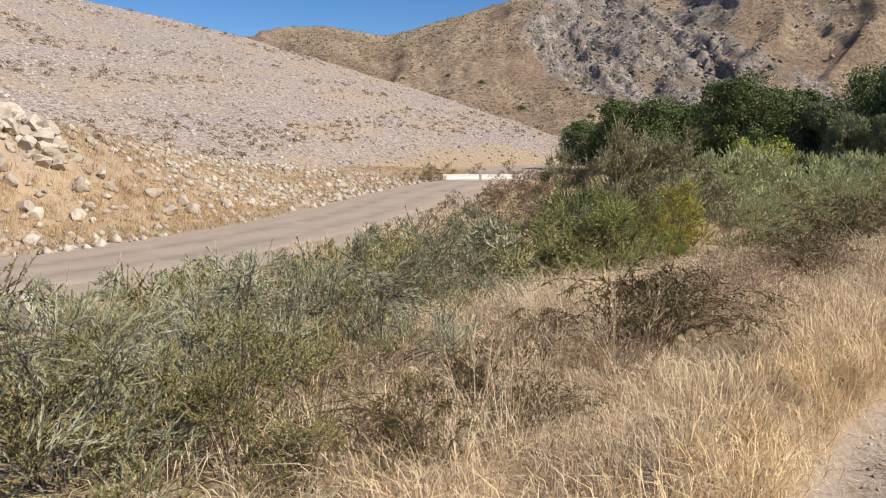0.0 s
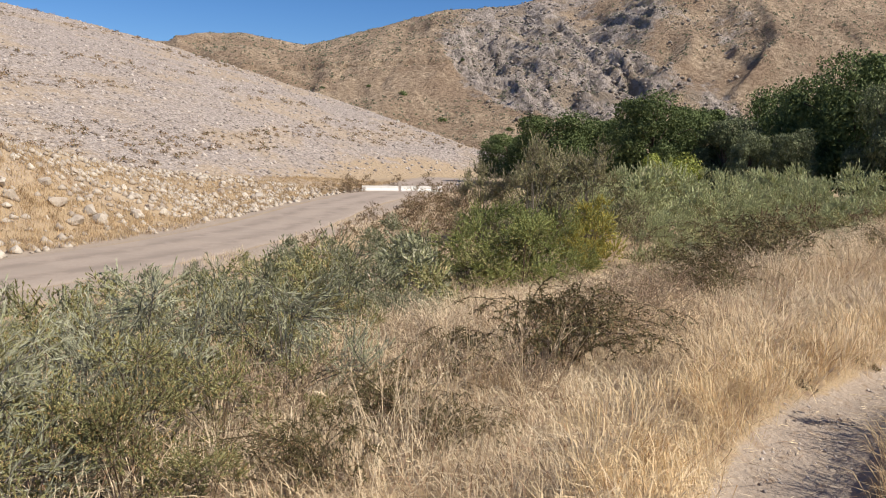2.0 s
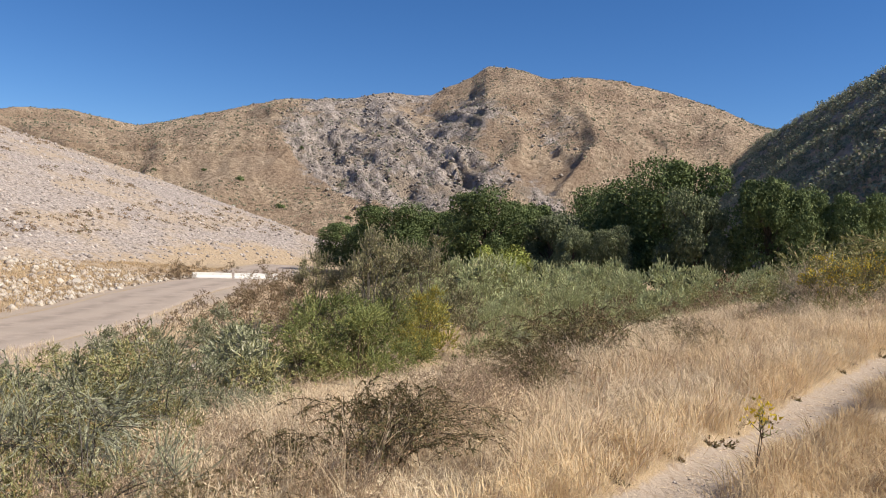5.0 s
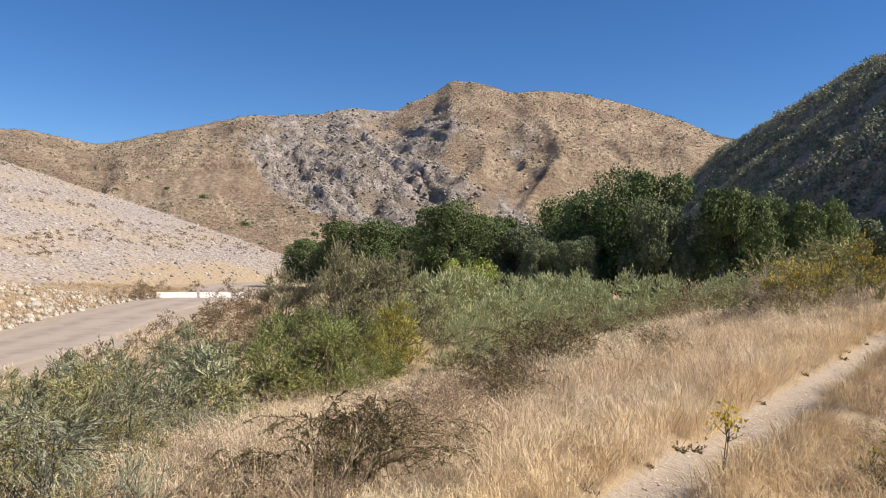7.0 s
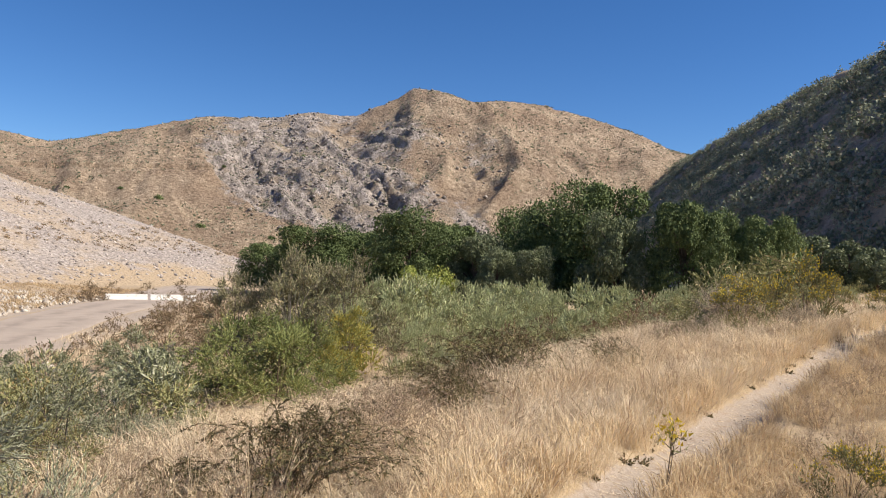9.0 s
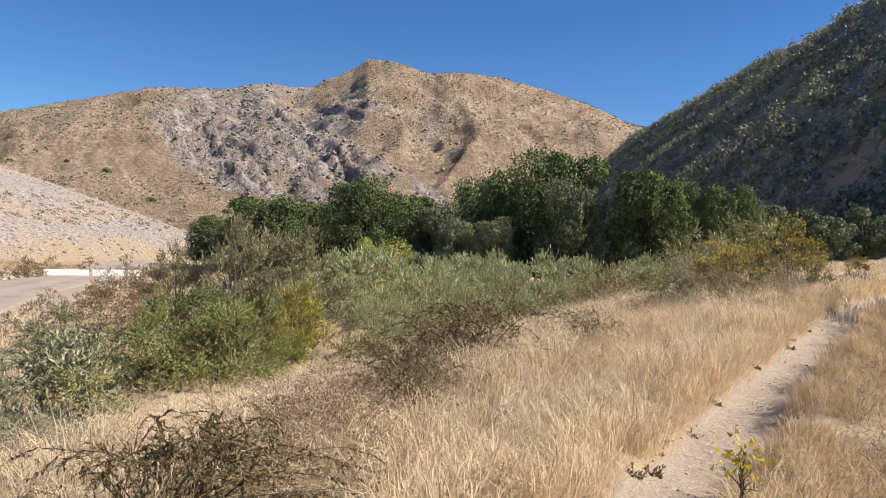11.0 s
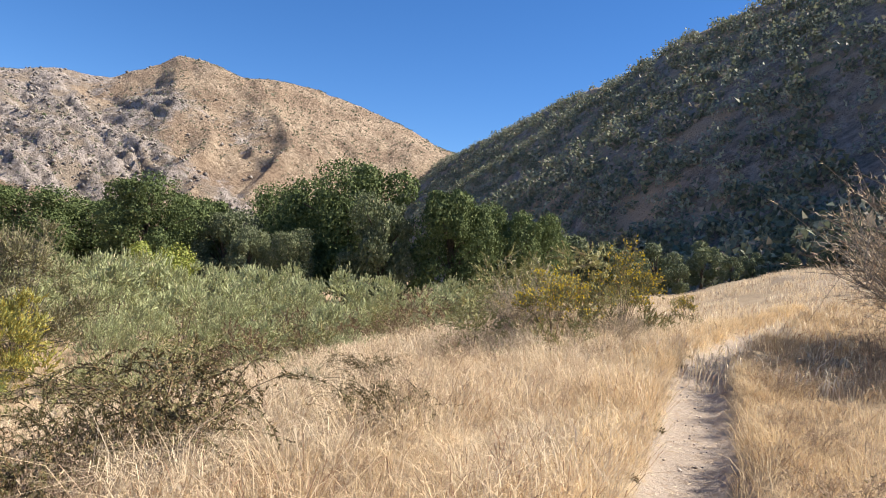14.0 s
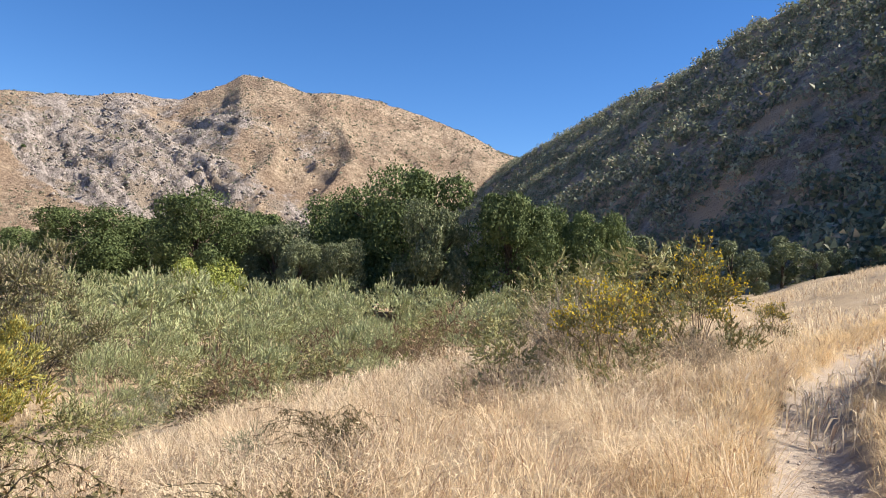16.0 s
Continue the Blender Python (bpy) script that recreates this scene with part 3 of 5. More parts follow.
def shrub(name, seed, height, spread, stems, twigs, per, leaf, width, mat, twig_mat, droop=0.35, twig_len=0.35, up=0.3, flowers=0, stem_r=0.007, t0=0.3, bare=0.0, clump=0.25, splay=0.55, wide=0.7, flower=0.045):
    """A bush of many stems with side twigs and narrow leaves."""
    r = np.random.default_rng(seed)
    root = new(name)
    main = arcs(stems, 4, height, spread, droop, clump * spread, r)
    side = sprouts(main, twigs, 2, twig_len, t0, up, r, wide=wide)
    part("branchwork", *join(tubes(main, stem_r * r.uniform(0.7, 1.3, stems), stem_r * 0.3), ribbons(side, stem_r, r)), twig_mat, root)
    if per:
        leafy = side[r.uniform(0, 1, len(side)) >= bare]
        part("foliage", *leaves_along(leafy, per, leaf, width, r, up=up * 0.6, splay=splay), mat, root)
    if flowers:
        tips = side[side[:, -1, 2] > np.quantile(side[:, -1, 2], 0.55)][:, -1]
        p = np.repeat(tips, flowers, 0) + r.normal(0, 0.04, (len(tips) * flowers, 3))
        part("blossom", *leaves(p, r.normal(0, 0.6, p.shape) + np.array([0, 0, 0.8]), flower, flower * 0.7, r), M_FLOWER, root)
    return root


def lobed(name, seed, height, spread, lobes, twigs, per, leaf, width, mat, twig_mat, size=0.4, stream=0.3, up=0.3, stem_r=0.01, bare=0.0, flowers=0, flower=0.045, splay=0.45, reach=1.2):
    """A bush whose foliage grows in separate sprays, with shaded gaps between them."""
    r = np.random.default_rng(seed)
    root = new(name)
    k = np.arange(lobes)
    a = k * 2.4 + r.uniform(-0.5, 0.5, lobes)
    rr = spread * 0.74 * np.sqrt((k + 0.4) / lobes) * r.uniform(0.75, 1.15, lobes)
    h = height * (0.8 - 0.86 * (rr / spread) ** 2) * r.uniform(0.72, 1.06, lobes)
    h = np.where((k % 3 == 1) & (k > lobes * 0.3), 0.42 * h, h)
    skirt = lobes // 2
    a = np.concatenate([a, np.arange(skirt) * 2 * math.pi / skirt + r.uniform(-0.3, 0.3, skirt)])
    rr = np.concatenate([rr, spread * r.uniform(0.55, 0.85, skirt)])
    h = np.concatenate([h, height * r.uniform(0.1, 0.22, skirt)])
    lobes = lobes + skirt
    c = np.stack([rr * np.cos(a), rr * np.sin(a), h], -1)
    rad_ = spread * size * r.uniform(0.65, 1.2, lobes)
    t = np.linspace(0, 1, 5)[None, :, None]
    foot = c * np.array([0.2, 0.2, 0])
    stems = foot[:, None] + (c - foot)[:, None] * t + (c * np.array([-0.18, -0.18, 0.1]))[:, None] * np.sin(t * math.pi)
    lean = unit(c * np.array([0.7, 0.7, 0]) / spread + r.normal(0, 0.45, (lobes, 3)) + np.array([0, 0, up]))
    d = unit(r.normal(0, 1, (lobes, twigs, 3)) + (0.7 * c / height)[:, None] + 2.0 * stream * lean[:, None])
    ln = rad_[:, None, None] * r.uniform(0.6, reach, (lobes, twigs, 1))
    heart = c[:, None] + r.normal(0, 0.2, (lobes, twigs, 3)) * rad_[:, None, None] * np.array([1, 1, 0.8])
    one = heart + d * ln * 0.05
    two = heart + d * ln * 0.5 + lean[:, None] * ln * stream * 0.2
    end = heart + d * ln * 0.85 + lean[:, None] * ln * stream * 0.6
    side = np.stack([one, two, end], 2).reshape(-1, 3, 3)
    side[..., 2] = np.maximum(side[..., 2], 0.04)
    part("branchwork", *join(tubes(stems, stem_r * r.uniform(0.7, 1.3, lobes), stem_r * 0.4), ribbons(side, stem_r * 0.6, r)), twig_mat, root)
    on = r.uniform(0, 1, len(side)) >= bare
    face = (d + np.array([0, 0, 0.25])).reshape(-1, 3)
    part("foliage", *leaves_along(side[on], per, leaf, width, r, t0=0.2, up=up * 0.5, splay=splay, face=face[on]), mat, root)
    if flowers:
        tips = side[side[:, -1, 2] > np.quantile(side[:, -1, 2], 0.5)][:, -1]
        p = np.repeat(tips, flowers, 0) + r.normal(0, 0.035, (len(tips) * flowers, 3))
        part("blossom", *leaves(p, r.normal(0, 0.6, p.shape) + np.array([0, 0, 0.8]), flower, flower * 0.7, r), M_FLOWER, root)
    return root


def fronds(name, seed, height, spread, count, per, leaf, width, mat, twig_mat, wind=(-0.5, 0.1)):
    """Brush of long arching branches, each hung with small leaves towards a drooping tip."""
    r = np.random.default_rng(seed)
    root = new(name)
    a = r.uniform(0, 2 * math.pi, count)
    out = np.stack([np.cos(a), np.sin(a), 0 * a], -1) * (spread * r.uniform(0.25, 1.0, count))[:, None] + np.array([*wind, 0]) * spread * r.uniform(0.2, 0.9, count)[:, None]
    tall_ = height * r.uniform(0.45, 1.0, count)
    t = np.linspace(0, 1, 8)[None, :]
    rise = tall_[:, None] * (2.3 * t - 1.55 * t ** 2)
    foot = r.normal(0, 0.16 * spread, (count, 1, 3)) * np.array([1, 1, 0])
    paths = foot + out[:, None] * (t ** 1.25)[..., None] + np.stack([0 * rise, 0 * rise, rise], -1)
    paths = paths + np.cumsum(r.normal(0, 0.012 * spread, paths.shape), 1)
    paths[..., 2] = np.maximum(paths[..., 2], 0.02)
    twigs = sprouts(paths, 9, 2, 0.16 * spread, 0.2, -0.1, r, wide=0.55, droop=0.3)
    part("branchwork", *join(tubes(paths, 0.005 * r.uniform(0.7, 1.4, count), 0.0015), ribbons(twigs, 0.003, r)), twig_mat, root)
    both = join(leaves_along(twigs, per, leaf, width, r, t0=0.05, splay=0.6, up=-0.2), leaves_along(paths, per * 5, leaf * 1.1, width, r, t0=0.25, splay=0.7, up=-0.15))
    part("foliage", *both, mat, root)
    return root


class Kind:
    """A kind of plant with a few grown shapes; each planting takes the next shape."""

    def __init__(self, make, seeds, label, category, group):
        self.make, self.seeds, self.tags, self.made, self.count = make, seeds, (label, category, group), {}, 0

    def plant(self, x, y, scale=1.0, tall=1.0, label="", z=None):
        seed = self.seeds[self.count % len(self.seeds)]
        self.count += 1
        turn = (self.count * 137.5) % 360
        zz = ground(x, y) if z is None else z
        m = pose(x, y, zz - 0.04, 0, 0, turn)
        if seed not in self.made:
            ob = self.made[seed] = self.make(seed)
            tagged(ob, *self.tags)
        else:
            ob = copy_thing(self.made[seed], m)
        ob.matrix_basis = m @ Matrix.Diagonal((scale, scale, scale * tall, 1))
        if label:
            ob["label"] = label
        return ob


SAGE = Kind(lambda s: lobed("sagebrush", s, 1.6, 1.0, 13, 25, 28, 0.041, 0.0128, M_SAGE, M_TWIG_GREY, size=0.33, stream=0.2), [11, 12, 13], "grey-green sagebrush with fine narrow leaves in the wash", "shrub", "shrubs in the wash")
SILVER = Kind(lambda s: lobed("silver_sagebrush", s, 1.5, 1.0, 11, 26, 32, 0.047, 0.009, M_SILVER, M_TWIG_GREY, size=0.37, stream=0.4, splay=0.28), [16, 17], "silvery grey sagebrush with streaming narrow leaves", "shrub", "shrubs in the wash")
SAGE_FAR = Kind(lambda s: lobed("sagebrush", s, 1.7, 0.95, 12, 16, 13, 0.11, 0.034, M_SAGE, M_TWIG_GREY), [14, 15], "grey-green sagebrush beside the dirt road", "shrub", "shrubs in the wash")
SAGE_OLIVE = Kind(lambda s: lobed("mule_fat_bush", s, 1.6, 1.05, 12, 24, 25, 0.038, 0.0185, M_OLIVE, M_TWIG, size=0.33, stream=0.2), [21, 22], "olive-green leafy bush growing in the dry wash", "shrub", "shrubs in the wash")
WILLOW = Kind(lambda s: lobed("willow_bush", s, 2.8, 1.4, 16, 26, 24, 0.075, 0.021, M_WILLOW, M_TWIG, size=0.34, stream=0.45, up=1.1, splay=0.35), [31, 32, 33], "pale green willow bush with upright leafy shoots", "shrub", "willow thicket")
WILLOW_FAR = Kind(lambda s: lobed("willow_bush", s, 3.0, 1.45, 11, 15, 11, 0.15, 0.052, M_WILLOW, M_TWIG, size=0.37, stream=0.45, up=1.1, splay=0.35, stem_r=0.012), [34, 35, 36], "grey-green willow bush in a dense thicket", "shrub", "willow thicket")
BROWN_FAR = Kind(lambda s: lobed("withered_bush", s, 2.0, 1.2, 10, 14, 9, 0.11, 0.038, M_BROWN, M_TWIG, stem_r=0.01), [37, 38], "brown withered bush at the edge of the thicket", "shrub", "withered bushes")
OLIVE_FAR = Kind(lambda s: lobed("mule_fat_bush", s, 2.1, 1.2, 10, 13, 10, 0.115, 0.05, M_MULEFAT, M_TWIG, stem_r=0.01), [39, 40], "olive-green bush in the thicket", "shrub", "shrubs in the thicket")
GREEN = Kind(lambda s: lobed("green_bush", s, 2.5, 1.5, 18, 30, 26, 0.075, 0.022, M_GREEN, M_TWIG, size=0.34, stream=0.3), [41, 42], "rounded fresh green bush beside dry grass", "shrub", "green bushes")
YELLOWING = Kind(lambda s: lobed("yellowing_bush", s, 2.5, 1.0, 16, 22, 18, 0.09, 0.028, M_YELLOWING, M_TWIG, stream=0.4, up=0.9), [45], "yellowing leafy bush beside the green bush", "shrub", "yellowing bushes")
TALL = Kind(lambda s: lobed("tall_bush", s, 5.2, 2.4, 34, 30, 16, 0.11, 0.042, M_TALL, M_TWIG_GREY, size=0.25, stream=0.4, up=0.8, stem_r=0.022, bare=0.15, reach=1.4), [51, 52], "tall olive bush with bare grey twig tips", "shrub", "tall bushes")
DARK = Kind(lambda s: fronds("arching_dark_brush", s, 1.15, 1.25, 66, 13, 0.036, 0.014, M_DARKBRUSH, M_TWIG), [61, 62], "dark brush with arching seed-laden branches over dry grass", "shrub", "dark arching brush")
DRY = Kind(lambda s: shrub("dry_brush", s, 1.1, 0.65, 24, 9, 6, 0.042, 0.012, M_RUSSET, M_TWIG_DRY, 0.4, 0.25, 0.3, stem_r=0.004), [71, 72], "reddish brown dry brush with bare twigs", "shrub", "dry brush")
RABBIT = Kind(lambda s: lobed("rabbitbrush", s, 1.6, 0.9, 16, 18, 14, 0.065, 0.026, M_OLIVE, M_TWIG, stream=0.4, up=0.9, flowers=3, stem_r=0.008), [81, 82], "rabbitbrush with yellow flower heads", "shrub", "rabbitbrush")
DEAD = Kind(lambda s: shrub("dead_bush", s, 2.6, 1.15, 70, 26, 5, 0.07, 0.012, M_STRAW, M_TWIG_PALE, 0.3, 0.6, 0.4, stem_r=0.011), [91], "tall dead bush with bare grey twigs", "shrub", "dead bushes")
STALKS = Kind(lambda s: shrub("dry_weed_stalks", s, 0.95, 0.28, 16, 3, 4, 0.03, 0.008, M_STRAW, M_STRAW, 0.25, 0.12, 0.6, stem_r=0.0035, clump=0.5), [95, 96], "tall dry straw-coloured weed stalks", "weed", "dry weeds")
HERB = Kind(lambda s: shrub("green_herb", s, 0.09, 0.12, 10, 3, 5, 0.045, 0.022, M_DARKBRUSH, M_BARK, 0.7, 0.06, 0.1, stem_r=0.003), [98], "small dark withered herb at the edge of the path", "herb", "herbs along the path")


WEED = Kind(lambda s: shrub("flowering_weed", s, 0.72, 0.03, 2, 9, 5, 0.03, 0.01, M_OLIVE, M_TWIG, 0.1, 0.1, 0.6, flowers=9, t0=0.78, stem_r=0.006, flower=0.03), [99], "slender weed with one yellow flower head beside the path", "weed", "flowering weeds")


def line_s(x, y):
    return (x - 5.35) * -0.557 + (y - 6.05) * 0.83


def road_gap(x, y):
    return float(off_line(np.array([x]), np.array([y]), ROAD_LINE)[0][0])


EDGE = [-1.5, -1.0, -0.7, -0.3, 0.2, 0.7, 1.3, 2.2, 2.2, 1.0]
# tight mass of sage and olive bushes in the wash, between straw bank and road
r = np.random.default_rng(100)
taken = []
for k in range(5200):
    x, y = r.uniform(-15, 3.2), r.uniform(2.4, 30)
    edge_x = np.interp(y, [2, 3, 4.5, 6, 8, 12, 15, 19, 24, 30], EDGE)
    a, dist = math.degrees(math.atan2(x, y)), math.hypot(x, y)
    gap = np.interp(dist, [3, 8, 14, 30], [0.55, 0.85, 1.05, 1.3])
    if x > edge_x or a < -38 or any((x - u) ** 2 + (y - v) ** 2 < gap * gap for u, v in taken):
        continue
    rd = road_gap(x, y)
    if rd > -4.2 or (-34 < a < -25.5 and 8.5 < dist < 17):
        continue
    taken.append((x, y))
    if r.uniform() < 0.1:
        continue
    low = float(np.interp(rd, [-11, -7, -4.5], [1.0, 0.75, 0.42]))
    size = r.uniform(0.5, 1.3) * low * float(np.interp(dist, [3, 6, 9, 14], [0.5, 0.72, 0.8, 0.9]))
    pick = r.uniform() + 0.35 * (vnoise(np.array([x * 0.4]), np.array([y * 0.4]), 120)[0] - 0.5)
    if dist < 5.2 and pick > 0.3:
        (DRY if pick > 0.62 else SAGE_OLIVE).plant(x, y, size)
    elif pick < 0.52:
        (SAGE_FAR if dist > 14 else SILVER if pick < 0.27 else SAGE).plant(x, y, size)
    elif pick < 0.9:
        if dist < 14:
            SAGE_OLIVE.plant(x, y, size)
        else:
            OLIVE_FAR.plant(x, y, size * 0.8)
    else:
        DRY.plant(x, y, size * 1.2)

# thicket across the wash
for gx0 in np.arange(5, 44, 2.3):
    for gy0 in np.arange(17, 60, 2.3):
        x, y = gx0 + r.uniform(-0.8, 0.8), gy0 + r.uniform(-0.8, 0.8)
        s, dist, a = line_s(x, y), math.hypot(x, y), math.degrees(math.atan2(x, y))
        if s < 11.0 + 0.8 * math.sin(x) or dist > 54 or a < 13 or a > 52 or (a < 20 and dist < 33):
            continue
        front = s < 13.5
        pick = r.uniform()
        if front and pick < 0.4:
            (BROWN_FAR if pick < 0.22 else OLIVE_FAR).plant(x, y, r.uniform(0.5, 0.85))
        elif dist < 33:
            WILLOW.plant(x, y, r.uniform(0.7, 1.15))
        elif pick < 0.82:
            WILLOW_FAR.plant(x, y, r.uniform(0.75, 1.2))
        else:
            OLIVE_FAR.plant(x, y, r.uniform(0.8, 1.15))

# the thicket runs on towards the end of the path
for gx0 in np.arange(10.5, 34, 1.9):
    for gy0 in np.arange(13, 34, 1.9):
        x, y = gx0 + r.uniform(-0.7, 0.7), gy0 + r.uniform(-0.7, 0.7)
        s, q_ = line_s(x, y), (x - 5.35) * 0.83 + (y - 6.05) * 0.557
        near_s = float(np.interp(q_, [9, 12, 15, 24], [8.5, 4.2, 2.2, 1.2]))
        if s < near_s or s > 12 or q_ < 9.5 or r.uniform() < 0.12:
            continue
        size = r.uniform(0.4, 0.75) * (0.75 if s < near_s + 1.6 else 1.0)
        pick = r.uniform()
        if pick < 0.24:
            OLIVE_FAR.plant(x, y, size)
        elif pick < 0.70:
            WILLOW_FAR.plant(x, y, size * 0.8)
        elif pick < 0.93:
            BROWN_FAR.plant(x, y, size)
        else:
            RABBIT.plant(x, y, size * 1.2)
# low growth along the front of the thicket
for k in range(46):
    x = r.uniform(7, 30)
    y = 6.05 + (r.uniform(9.3, 11.4) + (x - 5.35) * 0.557) / 0.83
    (BROWN_FAR if r.uniform() < 0.5 else OLIVE_FAR).plant(x, y, r.uniform(0.32, 0.6))
# bushes that stand out one by one
for x, y, k in ((3.0, 21.6, 0.85), (4.5, 21.4, 1.0), (5.6, 22.6, 0.95), (4.2, 23.2, 1.1)):
    GREEN.plant(x, y, k)
for x, y, k in ((7.2, 24.4, 0.95), (7.9, 25.8, 1.0), (6.6, 23.4, 0.7)):
    YELLOWING.plant(x, y, k)
for x, y, k in ((6.6, 29.8, 0.86), (9.0, 30.2, 0.92), (4.7, 30.8, 0.66), (7.8, 31.6, 0.9)):
    TALL.plant(x, y, k)
for x, y, k in ((3.2, 27, 0.8), (1.0, 31, 0.6), (3.6, 33.5, 0.7), (1.5, 36.5, 0.6), (4.5, 38, 0.8), (2.6, 42, 0.7), (5.2, 45, 0.9), (7.0, 41, 1.0), (5.0, 52, 0.8), (8, 56, 0.9)):
    BROWN_FAR.plant(x, y, k)
for x, y, k in ((0.2, 33, 0.6), (-0.6, 30, 0.55), (2.4, 36, 0.8), (0.6, 39.5, 0.55), (3.4, 40, 0.8), (4.2, 44, 0.9), (3.2, 47, 0.8), (5.8, 50, 0.9), (2.4, 33.2, 0.8), (4.4, 35.4, 0.8), (6.4, 47.5, 0.9), (-1.6, 27.6, 0.5)):
    BROWN_FAR.plant(x, y, k)
for x, y, k in ((3.0, 20.8, 0.7), (4.2, 22.0, 0.9), (2.0, 24.0, 0.8), (6.5, 37, 0.9), (9, 37, 1.0), (9, 46, 1.0), (12, 44, 1.0), (11, 38, 1.0)):
    OLIVE_FAR.plant(x, y, k)
for x, y, k in ((1.45, 5.6, 0.72), (1.95, 6.3, 0.5), (5.75, 10.6, 1.05), (5.0, 10.3, 0.7), (4.5, 9.6, 0.65), (0.75, 6.0, 0.4), (0.2, 4.6, 0.4), (-0.15, 3.7, 0.4), (0.5, 4.1, 0.3), (7.3, 9.8, 0.5), (3.9, 8.4, 0.62), (2.6, 7.9, 0.42), (8.8, 12.2, 0.5)):
    DARK.plant(x, y, k)
for x, y, k in ((0.5, 5.4, 0.5), (0.8, 6.4, 0.55), (0.45, 6.9, 0.5), (1.2, 7.2, 0.55), (1.5, 8.2, 0.6), (0.9, 8.6, 0.6), (2.1, 5.9, 0.62), (2.5, 6.4, 0.7), (2.3, 7.0, 0.75), (2.9, 7.6, 0.8), (3.3, 8.1, 0.7), (3.6, 8.9, 0.8), (2.5, 5.7, 0.4), (3.0, 6.4, 0.5), (2.0, 4.9, 0.35), (1.1, 4.9, 0.5), (4.3, 8.8, 0.7), (4.9, 9.4, 0.6), (2.8, 7.0, 0.8), (3.1, 9.6, 0.9), (2.2, 8.6, 0.6), (2.4, 17.8, 1.0), (0.9, 15.6, 0.9), (4.6, 14.6, 0.8), (1.0, 5.2, 0.5), (6.2, 17.5, 0.9), (7.2, 15.5, 0.6), (-0.4, 4.8, 0.7), (7.0, 6.0, 0.55), (8.3, 6.7, 0.65), (9.8, 7.6, 0.6), (5.6, 4.7, 0.5), (11.8, 8.9, 0.7), (6.4, 5.2, 0.45), (15.6, 9.4, 0.9), (13.4, 8.4, 0.8), (10.3, 12.6, 0.7), (12.0, 11.6, 0.6)):
    DRY.plant(x, y, k)
for k in range(44):
    x, y = r.uniform(0.2, 8.5), r.uniform(4.6, 13)
    gap = float(off_line(np.array([x]), np.array([y]), TRAIL_LINE)[0][0])
    if 1.3 < gap < 8 and vnoise(np.array([x * 0.7]), np.array([y * 0.7]), 130)[0] > 0.42:
        pick = r.uniform()
        if pick < 0.6:
            DRY.plant(x, y, r.uniform(0.4, 0.75))
        elif pick < 0.8:
            STALKS.plant(x, y, r.uniform(0.6, 0.95))
        else:
            SAGE.plant(x, y, r.uniform(0.2, 0.32))
for x, y, k in ((12.6, 12.9, 0.9), (14.7, 13.2, 1.0), (17.6, 17.2, 0.8), (20.5, 19.5, 0.8), (19, 14.8, 0.5), (23.5, 20, 0.7)):
    RABBIT.plant(x, y, k)
for x, y, k in ((11.4, 13.4, 0.45), (12.4, 14.6, 0.6), (14.0, 14.4, 0.7), (16.0, 15.4, 1.0), (18.2, 19.6, 1.0), (22, 22.5, 1.1), (25, 25.5, 1.1), (27, 29, 1.0)):
    OLIVE_FAR.plant(x, y, k)
for x, y, k in ((16.0, 8.2, 1.5), (17.4, 9.2, 1.1), (13.0, 13.9, 0.55), (13.7, 12.4, 0.32)):
    DEAD.plant(x, y, k)
for x, y, k in ((1.1, 4.6, 1.0), (0.75, 4.9, 0.8), (0.45, 4.2, 0.9), (1.5, 5.4, 0.7), (3.9, 10.2, 1.0), (5.1, 9.9, 0.8), (-0.9, 5.6, 0.9), (-1.8, 5.2, 0.8), (6.4, 10.8, 0.9), (2.9, 6.9, 0.5)):
    STALKS.plant(x, y, k)
for x, y, k in ((10.2, 23.6, 0.7), (11.0, 24.6, 0.6), (9.4, 23.0, 0.5)):
    SILVER.plant(x, y, k)
for x, y, k in ((-1.0, 3.5, 0.42), (-1.5, 3.9, 0.46), (-0.7, 4.2, 0.42), (-1.9, 3.5, 0.45), (-1.2, 4.5, 0.5), (-0.3, 4.9, 0.36), (-2.3, 4.2, 0.5), (-0.6, 3.3, 0.3)):
    SAGE_OLIVE.plant(x, y, k)
for x, y, k in ((-1.1, 3.8, 0.8), (-0.4, 4.0, 0.7), (0.15, 4.0, 0.9), (0.3, 3.7, 0.8), (-1.6, 4.4, 0.8), (0.6, 3.6, 0.7)):
    STALKS.plant(x, y, k)
WEED.plant(3.35, 3.85, 1.0)
RABBIT.plant(4.9, 3.9, 0.34, 1.0, "low weed with yellow flowers above the path")
for k in range(46):
    i = int(r.uniform(0.33, 0.8) * (len(TRAIL_LINE) - 2))
    d = unit(TRAIL_LINE[i + 1] - TRAIL_LINE[i])
    p = TRAIL_LINE[i] - np.array([-d[1], d[0]]) * (0.62 + r.exponential(0.9))
    DRY.plant(p[0], p[1], r.uniform(0.16, 0.34))
for k in range(50):
    i = int(r.uniform(0.30, 0.72) * (len(TRAIL_LINE) - 2))
    d = unit(TRAIL_LINE[i + 1] - TRAIL_LINE[i])
    o = r.choice([0.31, 0.36, 0.42]) + r.normal(0, 0.04)
    p = TRAIL_LINE[i] + np.array([-d[1], d[0]]) * o
    HERB.plant(p[0], p[1], r.uniform(0.3, 0.75))


